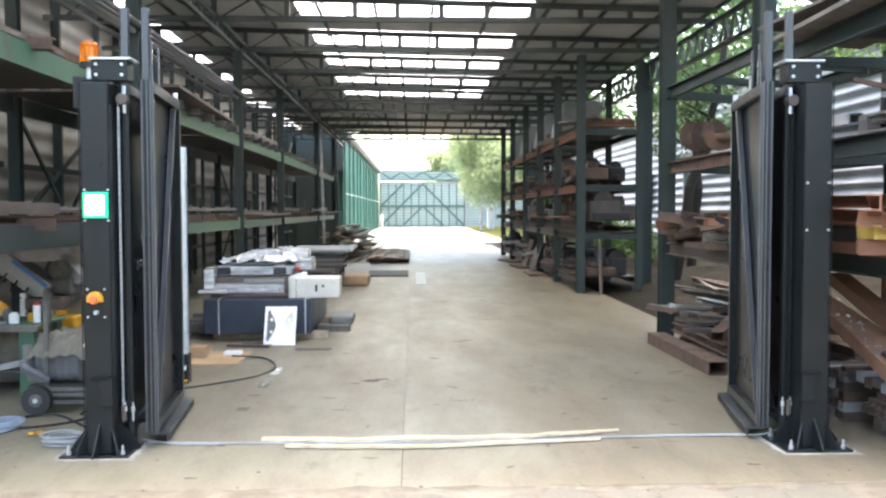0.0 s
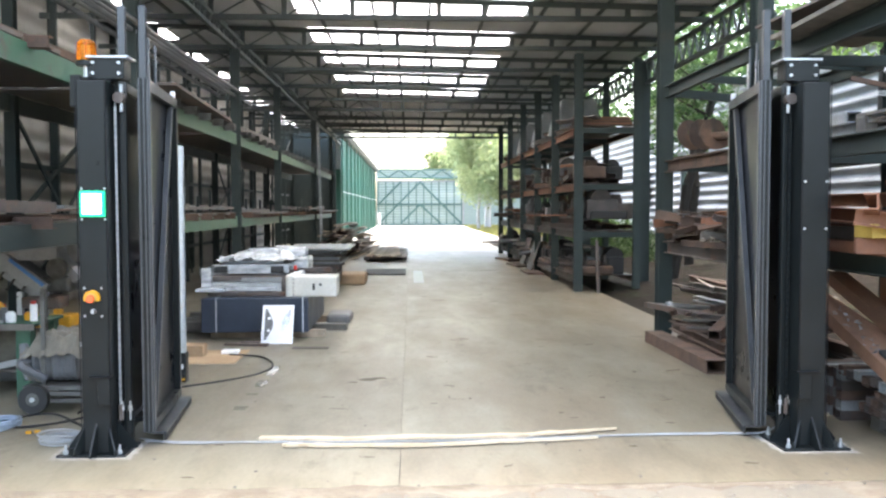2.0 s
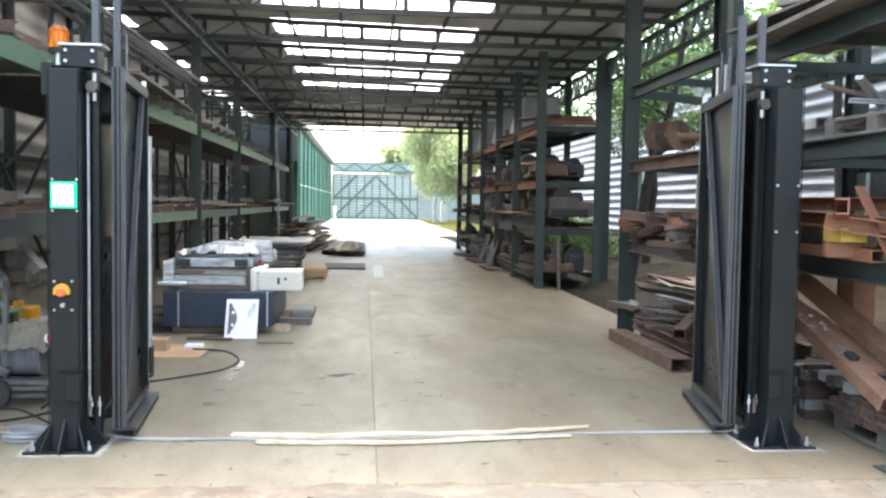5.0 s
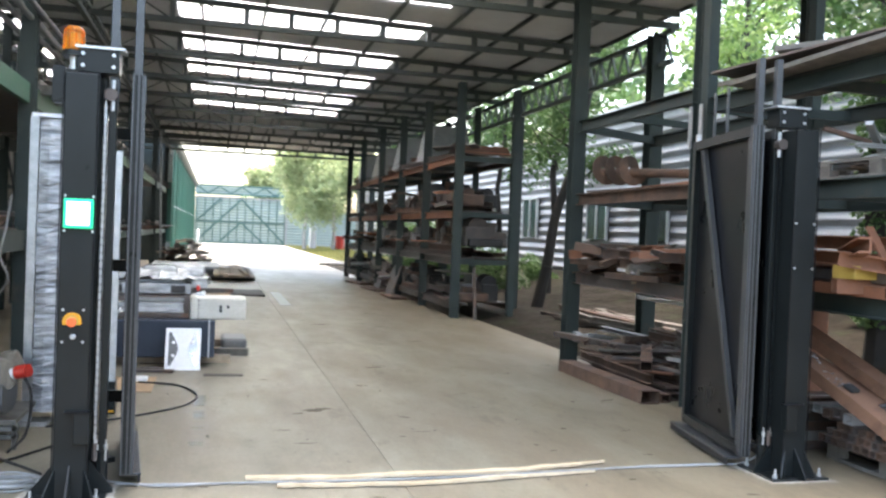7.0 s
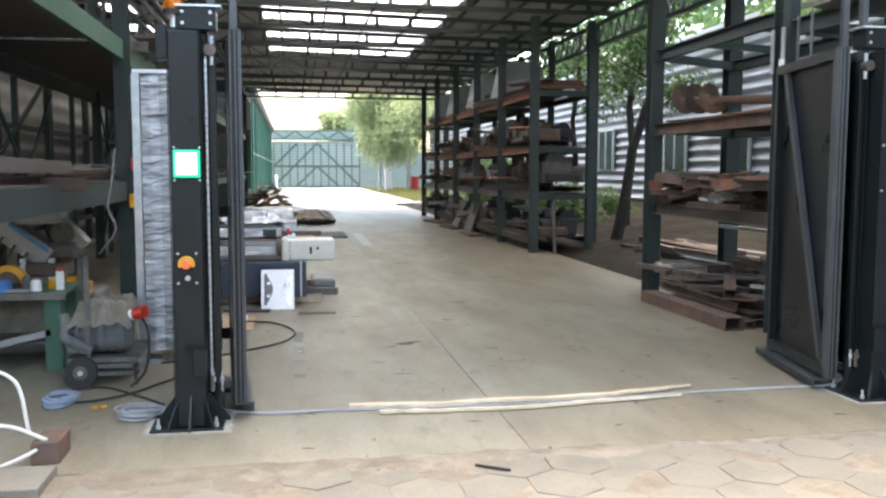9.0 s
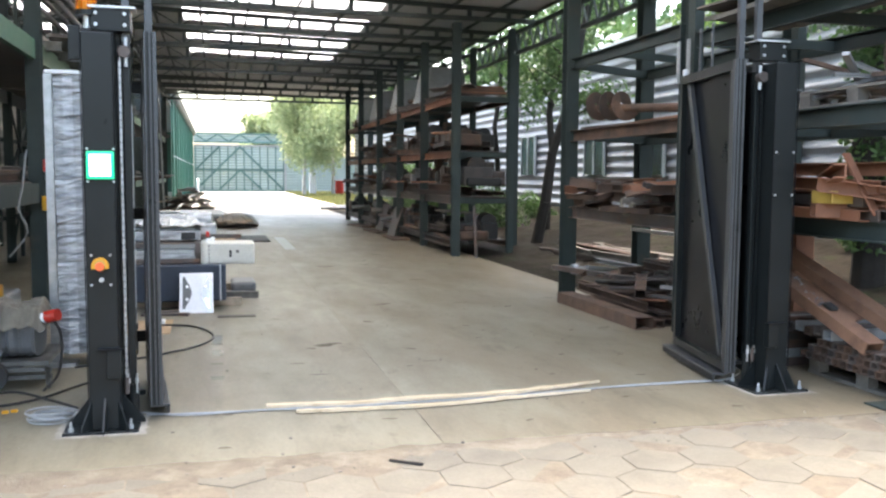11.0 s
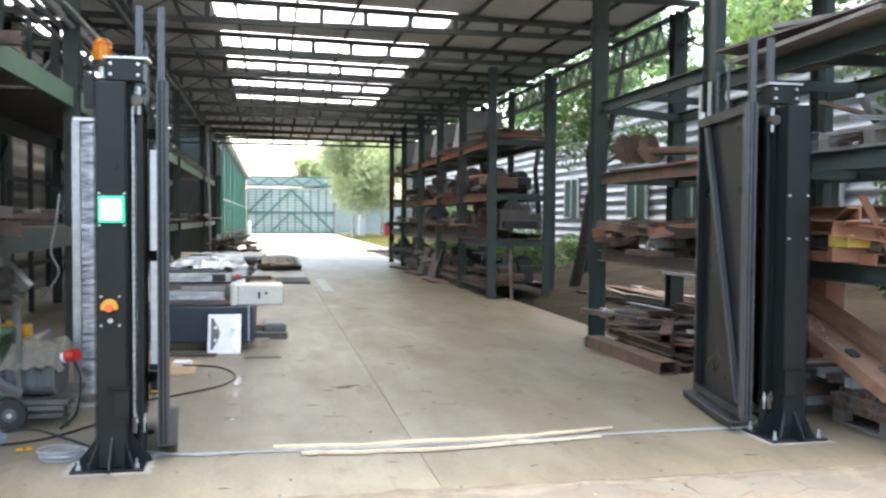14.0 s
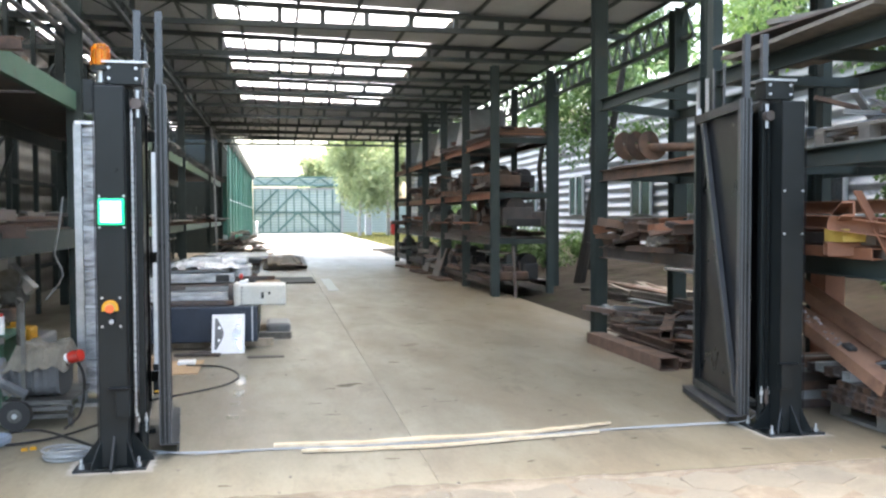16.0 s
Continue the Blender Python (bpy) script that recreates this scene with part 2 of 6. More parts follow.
M = dict(
    skylight=milky("milky_skylight_sheet", (0.86, 0.88, 0.88)),
    concrete=surf("concrete", (0.212, 0.193, 0.142), (0.153, 0.137, 0.098), 0.5, scale=1.7, bump=0.08, spots=(0.15, 0.125, 0.088), spot_scale=0.9, spot_at=0.53, fine=45, vary=0.02, stretch=(1.0, 0.35, 1.0), drift=(0.158, 0.130, 0.086)),
    # bank earth, its colour darkened to stand for the shade under the trees
    shaded_earth=surf("tree_shaded_earth", (0.026, 0.021, 0.016), (0.013, 0.011, 0.009), 0.95, scale=4, bump=0.7, spots=(0.022, 0.028, 0.014), spot_scale=2.5, spot_at=0.58, spec=0.08),
    joint=surf("joint", (0.17, 0.15, 0.12), (0.12, 0.105, 0.085), 0.9, scale=5),
    paver=surf("paver", (0.150, 0.138, 0.110), (0.118, 0.108, 0.085), 0.85, scale=2.5, bump=0.3, spots=(0.155, 0.138, 0.108), spot_scale=1.5, fine=50, vary=0.05),
    # soil kept extra dark in place of the tree shade over it
    soil=surf("soil", (0.030, 0.025, 0.019), (0.017, 0.014, 0.011), 0.95, scale=3, bump=0.6, spots=(0.022, 0.028, 0.014), spot_scale=0.8, spot_at=0.6, spec=0.08),
    # yard concrete made paler to stand in for the glaring sunlight on it
    yard=surf("yard_concrete", (0.40, 0.38, 0.345), (0.31, 0.29, 0.26), 0.8, scale=0.6, bump=0.2),
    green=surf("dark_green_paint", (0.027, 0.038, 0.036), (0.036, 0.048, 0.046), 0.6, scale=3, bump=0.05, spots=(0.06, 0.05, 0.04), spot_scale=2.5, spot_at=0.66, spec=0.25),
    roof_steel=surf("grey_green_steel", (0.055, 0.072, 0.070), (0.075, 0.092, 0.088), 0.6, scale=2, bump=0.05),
    # paint of the work table; also the near upper beam, darkened for roof shade
    dim_green=surf("table_and_shaded_beam_green", (0.026, 0.084, 0.050), (0.036, 0.105, 0.064), 0.6, scale=4, bump=0.08, spots=(0.06, 0.045, 0.035), spot_scale=3, spot_at=0.62),
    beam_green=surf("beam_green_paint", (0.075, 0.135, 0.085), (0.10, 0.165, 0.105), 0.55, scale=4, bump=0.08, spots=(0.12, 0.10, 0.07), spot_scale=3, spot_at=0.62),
    shed_green=surf("shed_green", (0.018, 0.095, 0.066), (0.028, 0.125, 0.09), 0.5, scale=2, bump=0.05),
    pale_green=surf("pale_green_sheet", (0.28, 0.355, 0.33), (0.33, 0.40, 0.375), 0.6, scale=1.0, bump=0.05),
    gate_green=surf("gate_green", (0.05, 0.115, 0.105), (0.075, 0.15, 0.135), 0.5, scale=2),
    black=surf("black_powder_coat", (0.0085, 0.0105, 0.0108), (0.011, 0.0135, 0.014), 0.32, scale=4, bump=0.03, fine=220, vary=0.03, spec=0.24),
    black_panel=surf("black_panel", (0.006, 0.0065, 0.0075), (0.008, 0.0085, 0.01), 0.3, scale=2, bump=0.01, vary=0.03, spec=0.12),
    frame_grey=surf("anthracite_frame", (0.050, 0.054, 0.058), (0.068, 0.073, 0.078), 0.36, 0.4, scale=5, bump=0.03, fine=180),
    zinc=surf("galvanised_steel", (0.42, 0.44, 0.45), (0.55, 0.57, 0.58), 0.42, 0.75, scale=12, bump=0.05),
    rust=surf("rusty_steel", (0.108, 0.066, 0.046), (0.058, 0.040, 0.032), 0.8, 0.15, scale=5, bump=0.3, spots=(0.135, 0.076, 0.048), spot_scale=3, vary=0.3),
    brown_primer=surf("brown_primed_steel", (0.25, 0.135, 0.082), (0.19, 0.10, 0.062), 0.65, 0.0, scale=3, bump=0.1, spots=(0.14, 0.075, 0.05), spot_scale=5, spot_at=0.6, vary=0.08),
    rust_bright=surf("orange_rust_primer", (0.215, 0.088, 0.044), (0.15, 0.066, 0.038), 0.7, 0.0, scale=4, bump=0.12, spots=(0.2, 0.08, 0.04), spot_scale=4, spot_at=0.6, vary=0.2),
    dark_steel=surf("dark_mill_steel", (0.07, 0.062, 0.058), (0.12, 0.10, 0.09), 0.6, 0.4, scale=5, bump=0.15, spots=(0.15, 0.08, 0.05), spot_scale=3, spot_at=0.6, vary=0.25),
    grey_steel=surf("grey_steel", (0.24, 0.25, 0.25), (0.33, 0.34, 0.34), 0.5, 0.5, scale=5, bump=0.08, vary=0.2),
    wood=surf("fresh_wood", (0.66, 0.56, 0.40), (0.50, 0.39, 0.25), 0.75, scale=5, bump=0.3, vary=0.08, spots=(0.40, 0.29, 0.17), spot_scale=4, spot_at=0.66, stretch=(0.8, 9.0, 4.0)),
    old_wood=surf("weathered_wood", (0.165, 0.153, 0.134), (0.108, 0.10, 0.088), 0.85, scale=9, bump=0.3, vary=0.2),
    plank_wood=surf("dry_brown_planks", (0.36, 0.29, 0.215), (0.22, 0.175, 0.13), 0.85, scale=8, bump=0.3, vary=0.22),
    card=surf("cardboard", (0.40, 0.28, 0.17), (0.33, 0.22, 0.13), 0.85, scale=3, bump=0.05),
    sheet=surf("corrugated_white_sheet", (0.33, 0.335, 0.335), (0.25, 0.255, 0.255), 0.55, 0.1, scale=1.2, bump=0.03, spots=(0.2, 0.18, 0.15), spot_scale=1.2, spot_at=0.64),
    roof_sheet=surf("roof_sheet_underside", (0.55, 0.57, 0.57), (0.44, 0.46, 0.465), 0.7, scale=0.8, bump=0.03),
    wall_sheet=surf("old_wall_sheet", (0.30, 0.285, 0.255), (0.22, 0.208, 0.185), 0.8, scale=1.0, bump=0.1),
    tarp=surf("dark_blue_steel_sheet", (0.020, 0.030, 0.048), (0.032, 0.042, 0.062), 0.4, 0.1, scale=3, bump=0.03),
    white=surf("white_sheet_metal", (0.78, 0.79, 0.80), (0.72, 0.73, 0.74), 0.35, 0.0, scale=3, bump=0.02),
    cream=surf("cream_painted_housing", (0.56, 0.55, 0.50), (0.47, 0.46, 0.41), 0.5, scale=4, bump=0.04, spots=(0.3, 0.27, 0.22), spot_scale=5, spot_at=0.66),
    wrap=surf("stretch_film", (0.66, 0.68, 0.69), (0.26, 0.27, 0.28), 0.2, 0.3, scale=5, bump=0.9, fine=22, stretch=(1.0, 1.0, 4.5)),
    grey_plastic=surf("grey_plastic", (0.10, 0.105, 0.11), (0.15, 0.155, 0.16), 0.5, scale=4, bump=0.05),
    rubber=surf("black_rubber", (0.012, 0.012, 0.012), (0.02, 0.02, 0.02), 0.7, scale=8, bump=0.05),
    grey_cable=surf("grey_cable", (0.30, 0.31, 0.31), (0.22, 0.23, 0.235), 0.5, scale=9, bump=0.02),
    # glossy patch; its pale base helps out the skylight's reflection
    shiny_floor=surf("polished_concrete_painted_sheen", (0.36, 0.34, 0.285), (0.29, 0.27, 0.22), 0.06, scale=8, bump=0.0, spec=1.0, spots=(0.16, 0.14, 0.10), spot_scale=7),
    grout=surf("pale_mortar", (0.40, 0.38, 0.33), (0.30, 0.28, 0.24), 0.85, scale=14, bump=0.3),
    cart_grey=surf("dirty_grey_paint", (0.085, 0.085, 0.078), (0.14, 0.14, 0.13), 0.6, 0.2, scale=6, bump=0.15, spots=(0.05, 0.045, 0.038), spot_scale=4, spot_at=0.52),
    yellow=surf("yellow_plastic", (0.62, 0.31, 0.012), (0.48, 0.23, 0.012), 0.4, scale=6, bump=0.02),
    red=surf("red_plastic", (0.55, 0.03, 0.02), (0.42, 0.03, 0.02), 0.35, scale=6, bump=0.02),
    orange=surf("orange_red_button", (0.80, 0.13, 0.035), (0.72, 0.10, 0.03), 0.35, scale=6, bump=0.02),
    blue=surf("blue_plastic", (0.05, 0.22, 0.55), (0.04, 0.16, 0.45), 0.4, scale=6, bump=0.02),
    amber=clear("amber_lens", (1.0, 0.34, 0.02)),
    amber_core=glow("amber_lamp_core", (1.0, 0.62, 0.2), 0.8),
    lamp_green=glow("green_signal_rim", (0.0, 0.85, 0.38), 0.09, (0.0, 0.4, 0.2)),
    lamp_white=glow("lit_signal_face", (0.80, 1.0, 0.92), 0.3),
    tube=glow("fluorescent_tube", (1.0, 1.0, 0.96), 5.0),
    bark=surf("bark", (0.014, 0.012, 0.010), (0.028, 0.024, 0.020), 0.9, scale=9, bump=0.8),
    birch=surf("birch_bark", (0.55, 0.53, 0.48), (0.40, 0.38, 0.34), 0.8, scale=5, bump=0.3, spots=(0.05, 0.045, 0.04), spot_scale=6, spot_at=0.6),
    leaf=leafy("leaves", (0.034, 0.082, 0.026), (0.095, 0.165, 0.055)),
    # birch greens lightened and greyed to carry the distance haze
    hazed_birch_leaf=leafy("hazed_birch_leaves", (0.25, 0.31, 0.145), (0.42, 0.48, 0.27)),
    # brighter copy of the leaves with sunshine painted into the greens
    leaf_sunlit=leafy("sunlit_leaves", (0.10, 0.19, 0.045), (0.22, 0.33, 0.10)),
    grass=leafy("grass_blades", (0.16, 0.18, 0.05), (0.33, 0.31, 0.12)),
    glass=surf("dark_window_glass", (0.02, 0.024, 0.026), (0.03, 0.034, 0.036), 0.1, scale=2, bump=0.0),
    cloth=surf("dusty_cloth", (0.19, 0.175, 0.14), (0.12, 0.11, 0.09), 0.9, scale=6, bump=0.4),
    sand=surf("sandy_dirt", (0.150, 0.126, 0.092), (0.105, 0.086, 0.062), 0.95, scale=7, bump=0.5, spots=(0.185, 0.162, 0.125), spot_scale=4),
    blue_hose=surf("blue_grey_hose", (0.22, 0.27, 0.33), (0.17, 0.21, 0.26), 0.5, scale=9, bump=0.02),
    old_yellow=surf("faded_yellow_paint", (0.40, 0.28, 0.06), (0.33, 0.22, 0.05), 0.6, scale=6, bump=0.05, spots=(0.2, 0.13, 0.06), spot_scale=9, spot_at=0.6),
    stain=surf("dark_floor_stain", (0.048, 0.036, 0.024), (0.085, 0.064, 0.043), 0.8, scale=20, bump=0.3),
    ink=surf("black_print_and_hole_shade", (0.02, 0.02, 0.022), (0.03, 0.03, 0.03), 0.5, scale=5, bump=0.0),
    mirror=surf("shiny_foil_face", (0.75, 0.78, 0.80), (0.68, 0.70, 0.72), 0.12, 0.9, scale=3, bump=0.02),
)

# ---- builders ----
ORIGIN = {}


def thing(name, at, label, category, group="", kind=""):
    ob = new(name)
    ob.location = at
    ob.empty_display_size = 0.1
    ORIGIN[ob] = Vector(at)
    return tagged(ob, label, category, group, kind)


def mesh_of(name, bm, material):
    bmesh.ops.recalc_face_normals(bm, faces=bm.faces)
    me = bpy.data.meshes.new(name)
    bm.to_mesh(me)
    bm.free()
    me.materials.append(M[material])
    return me


def part(name, bm, material, parent, label=""):
    """Links a bmesh, made in world coordinates, as one mesh object under a thing or a part."""
    at = ORIGIN[parent]
    bm.transform(Matrix.Translation(-at))
    ob = new(name, mesh_of(name, bm, material))
    ob.parent = parent
    ORIGIN[ob] = at
    return tagged(ob, label)


def solo(name, bm, material, at, label, category, group="", kind=""):
    """A thing that is one mesh."""
    bm.transform(Matrix.Translation(-Vector(at)))
    ob = new(name, mesh_of(name, bm, material))
    ob.location = at
    ORIGIN[ob] = Vector(at)
    return tagged(ob, label, category, group, kind)


def box(x0, x1, y0, y1, z0, z1, bm=None, bev=0.0):
    bm = bm or bmesh.new()
    m = Matrix.LocRotScale(((x0 + x1) / 2, (y0 + y1) / 2, (z0 + z1) / 2), None, (abs(x1 - x0), abs(y1 - y0), abs(z1 - z0)))
    r = bmesh.ops.create_cube(bm, size=1, matrix=m)
    if bev:
        es = {e for v in r["verts"] for e in v.link_edges}
        bmesh.ops.bevel(bm, geom=list(es), offset=bev, segments=2, affect="EDGES", profile=0.5)
    return bm


def bar(p, q, w, h, bm=None, up=(0, 0, 1)):
    """A box from p to q, w wide and h high."""
    bm = bm or bmesh.new()
    p, q = Vector(p), Vector(q)
    d = (q - p).normalized()
    u = Vector(up)
    if abs(d.dot(u)) > 0.98:
        u = Vector((0, 1, 0))
    s = d.cross(u).normalized()
    u = s.cross(d)
    m = Matrix((s, d, u)).transposed().to_4x4()
    m.translation = (p + q) / 2
    bmesh.ops.create_cube(bm, size=1, matrix=m @ Matrix.Diagonal((w, (q - p).length, h, 1)))
    return bm


def rod(p, q, r, bm=None, n=12, r2=None):
    bm = bm or bmesh.new()
    p, q = Vector(p), Vector(q)
    m = (q - p).to_track_quat("Z", "Y").to_matrix().to_4x4()
    m.translation = (p + q) / 2
    bmesh.ops.create_cone(bm, cap_ends=True, segments=n, radius1=r, radius2=r if r2 is None else r2, depth=(q - p).length, matrix=m)
    return bm


def extruded(outline, p, q, up, bm=None):
    """A closed outline of (side, up) points, drawn from p to q."""
    bm = bm or bmesh.new()
    p, q = Vector(p), Vector(q)
    d = (q - p).normalized()
    u = Vector(up)
    if abs(d.dot(u)) > 0.98:
        u = Vector((0, 1, 0))
    sd = d.cross(u).normalized()
    u = sd.cross(d)
    a, b = [[bm.verts.new(e + sd * x + u * z) for x, z in outline] for e in (p, q)]
    n = len(outline)
    for k in range(n):
        bm.faces.new((a[k], a[(k + 1) % n], b[(k + 1) % n], b[k]))
    bm.faces.new(a[::-1])
    bm.faces.new(b)
    return bm


def hbeam(p, q, w, h, t=0.012, bm=None, up=(0, 0, 1)):
    """An H-section from p to q: h along up, flanges w wide."""
    w, h, c = w / 2, h / 2, t / 2
    o = [(-w, -h), (w, -h), (w, -h + t), (c, -h + t), (c, h - t), (w, h - t), (w, h), (-w, h), (-w, h - t), (-c, h - t), (-c, -h + t), (-w, -h + t)]
    return extruded(o, p, q, up, bm)


def channel(p, q, w, h, t=0.01, bm=None, up=(0, 0, 1), side=1):
    """A U-section from p to q, its back on the given side."""
    w, h = w / 2, h / 2
    o = [(side * x, z) for x, z in ((-w, -h), (w, -h), (w, h), (-w, h), (-w, h - t), (w - t, h - t), (w - t, -h + t), (-w, -h + t))]
    return extruded(o, p, q, up, bm)


def hollow(length, w, h, t=0.006, bm=None):
    """A hollow section along y, open at both ends, on z = 0."""
    bm = bm or bmesh.new()
    rings = []
    for y in (-length / 2, length / 2):
        for a, b0, b1 in ((w / 2, 0, h), (w / 2 - t, t, h - t)):
            rings.append([bm.verts.new((x, y, z)) for x, z in ((-a, b0), (a, b0), (a, b1), (-a, b1))])
    o0, i0, o1, i1 = rings
    for k in range(4):
        j = (k + 1) % 4
        for a, b in ((o0, o1), (i1, i0), (i0, o0), (o1, i1)):
            bm.faces.new((a[k], a[j], b[j], b[k]))
    return bm


def tube(pts, r, bm=None, n=8):
    """A bent round tube along points."""
    bm = bm or bmesh.new()
    pts = [Vector(p) for p in pts]
    rings = []
    for i, p in enumerate(pts):
        d = (pts[min(i + 1, len(pts) - 1)] - pts[max(i - 1, 0)]).normalized()
        a = d.orthogonal().normalized() if abs(d.z) > 0.95 else d.cross(Vector((0, 0, 1))).normalized()
        b = d.cross(a)
        rings.append([bm.verts.new(p + r * (math.cos(2 * math.pi * k / n) * a + math.sin(2 * math.pi * k / n) * b)) for k in range(n)])
    for a, b in zip(rings, rings[1:]):
        for k in range(n):
            bm.faces.new((a[k], a[(k + 1) % n], b[(k + 1) % n], b[k]))
    for end in (rings[0], rings[-1]):
        bm.faces.new(end)
    return bm


def curve_pts(ctrl, steps=8):
    """A smooth line through control points."""
    c = [Vector(p) for p in ctrl]
    c = [2 * c[0] - c[1], *c, 2 * c[-1] - c[-2]]
    out = []
    for i in range(1, len(c) - 2):
        for k in range(steps):
            t = k / steps
            out.append(0.5 * (2 * c[i] + (c[i + 1] - c[i - 1]) * t + (2 * c[i - 1] - 5 * c[i] + 4 * c[i + 1] - c[i + 2]) * t * t + (3 * c[i] - 3 * c[i + 1] + c[i + 2] - c[i - 1]) * t ** 3))
    return out + [c[-2]]


def corrugated(o, u, v, wave, amp, step=8, thick=0.0):
    """A corrugated sheet from o, spanned by u (along the ribs) and v (across them)."""
    bm = bmesh.new()
    o, u, v = Vector(o), Vector(u), Vector(v)
    nrm = u.cross(v).normalized()
    n = max(2, int(v.length / wave * step))
    last = None
    for i in range(n + 1):
        s = i / n
        off = nrm * amp * math.sin(2 * math.pi * s * v.length / wave)
        row = [bm.verts.new(o + v * s + off), bm.verts.new(o + v * s + u + off)]
        if last:
            bm.faces.new((last[0], last[1], row[1], row[0]))
        last = row
    return bm

# ---- ground, floor, paving ----
bm = bmesh.new()
vs = [[bm.verts.new((x, y, -0.05)) for x in (-400, -60, -8, -3.6, 4.9, 12, 60, 400)] for y in (-400, -60, -8, -1.02, 36, 90, 400, 900)]
for a, b in zip(vs, vs[1:]):
    for k in range(len(a) - 1):
        bm.faces.new((a[k], a[k + 1], b[k + 1], b[k]))
ground = solo("ground", bm, "soil", (0, 0, 0), "bare brown soil with thin weeds", "ground", kind="structure")
floor = thing("floor", (0, 0, 0), "dusty grey concrete floor slab with a long joint and brown dirt", "floor", kind="structure")
for x0, x1 in ((-7.0, -0.2535), (-0.2485, 3.32)):
    for y0, y1 in ((-1.02, 16.0), (16.012, 36.0)):
        part("slab", box(x0, x1, y0, y1, -0.045, 0.0), "concrete", floor)
part("joint_bed", box(-7.0, 3.32, -1.02, 36, -0.047, -0.008 - 0.03), "joint", floor)
yard = solo("yard", box(-7, 9, 36.0, 76, -0.045, -0.004), "yard", (0, 50, 0), "concrete yard in front of the far gate, paled to look sunlit", "yard", kind="structure")

# hexagonal pavers before the slab
pavement = thing("pavement", (0, -3, 0), "worn hexagonal concrete pavers with sandy dirt", "pavement", kind="structure")
part("paver_bed", box(-9, 9, -9, -1.02, -0.048, -0.003), "sand", pavement)
R = 0.2
pb = bmesh.new()
bmesh.ops.create_cone(pb, cap_ends=True, segments=6, radius1=R - 0.003, radius2=R - 0.006, depth=0.03)
hex_mesh = mesh_of("paver", pb, "paver")
rng = random.Random(5)
count = 0
for j in range(12):
    for i in range(38):
        x, y = -5.6 + i * R * 1.732 + (j % 2) * R * 0.866, -1.26 - j * R * 1.5
        if abs(x) > 5.2 or count >= 300:
            continue
        ob = new("paver", hex_mesh)
        ob.parent = pavement
        ob.location = (x, y + 3, -0.014 + rng.uniform(-0.005, 0.002))
        ob.rotation_euler = (rng.uniform(-0.012, 0.012), rng.uniform(-0.012, 0.012), rng.uniform(-0.02, 0.02))
        count += 1

# ---- the hall: roof, trusses, columns ----
TRUSS = [5.585 + 2.585 * k for k in range(11)]


def slope(x):
    return -0.022 * (x - 1.7)


xs = [-7.0, -5.5, -4.9, -2.12, 1.78, 4.8]
bm = bmesh.new()
# the stretch before y = 5.25 is unseen, added to shade the foreground
ys = np.arange(-0.45, 32.0, 0.045)
last = None
for y in ys:
    wave = 0.014 * math.sin(2 * math.pi * y / 0.18)
    row = [bm.verts.new((x, y, 4.885 + slope(x) + wave)) for x in xs]
    if last:
        k = (y - TRUSS[1]) % 2.585
        bright = 0.05 < k < 1.5 and y < TRUSS[6] - 0.3
        side = 0.1 < k < 1.7
        for i in range(len(xs) - 1):
            lit = (i == 3 and bright) or (i == 1 and side)
            bm.faces.new((last[i], last[i + 1], row[i + 1], row[i])).material_index = int(lit)
    last = row
ceiling = solo("ceiling", bm, "roof_sheet", (0, 18, 4.9), "grey corrugated sheet roof with milky skylight bays", "roof", kind="structure")
ceiling.data.materials.append(M["skylight"])

for k, y in enumerate(TRUSS):
    t = thing("roof_truss", (0, y, 4.6), "dark grey-green welded steel roof truss with short posts", "truss", "roof trusses", "structure")
    for name, z in (("bottom_chord", 4.575), ("top_chord", 4.81)):
        q = 0 if name == "bottom_chord" else 1
        part(name, channel((-5.95, y, z + q * slope(-5.95)), (4.7, y, z + q * slope(4.7)), 0.07, 0.085), "roof_steel", t)
    for x in (-4.9, -3.3, -2.16, -1.09, -0.42, 0.28, 1.0, 1.74, 2.5, 3.3, 4.1):
        part("upright", box(x - 0.04, x + 0.04, y - 0.03, y + 0.03, 4.61, 4.78 + slope(x)), "roof_steel", t)
    for a, b in ((-5.6, -5.2), (-4.8, -5.2), (-4.7, -4.0), (-3.4, -4.0), (-3.2, -2.7), (-2.2, -2.7), (-2.12, -1.7), (-1.12, -1.7)):
        part("brace", bar((a, y, 4.6), (b, y, 4.79 + slope(b)), 0.025, 0.025), "roof_steel", t)
for x in (-5.6, -4.35, -3.6, -2.7, -1.75, -0.8, 0.15, 1.1, 2.05, 3.0, 3.95, 4.7):
    solo("purlin", channel((x, 5.25, 4.85 + slope(x)), (x, 32.0, 4.85 + slope(x)), 0.05, 0.045), "roof_steel", (x, 18, 4.9), "dark steel roof purlin under the sheets", "purlin", "roof purlins", "structure")


def lattice(name, x, y0, y1, z0, z1, pitch, label):
    t = thing(name, (x, (y0 + y1) / 2, z0), label, "girder", kind="structure")
    for z in (z0, z1):
        part("chord", bar((x, y0, z), (x, y1, z), 0.07, 0.06), "roof_steel", t)
    n = int((y1 - y0) / pitch)
    bm = bmesh.new()
    for i in range(n):
        a = y0 + (y1 - y0) * i / n
        b = a + (y1 - y0) / n
        bar((x, a, z0), (x, (a + b) / 2, z1), 0.03, 0.03, bm)
        bar((x, (a + b) / 2, z1), (x, b, z0), 0.03, 0.03, bm)
    tagged(part("web_bars", bm, "roof_steel", t, "zigzag web bars"), kind="stuff")
    return t


lattice("lattice_girder", 4.52, 5.4, 31.6, 4.05, 4.47, 0.42, "dark green zigzag lattice girder along the eave")
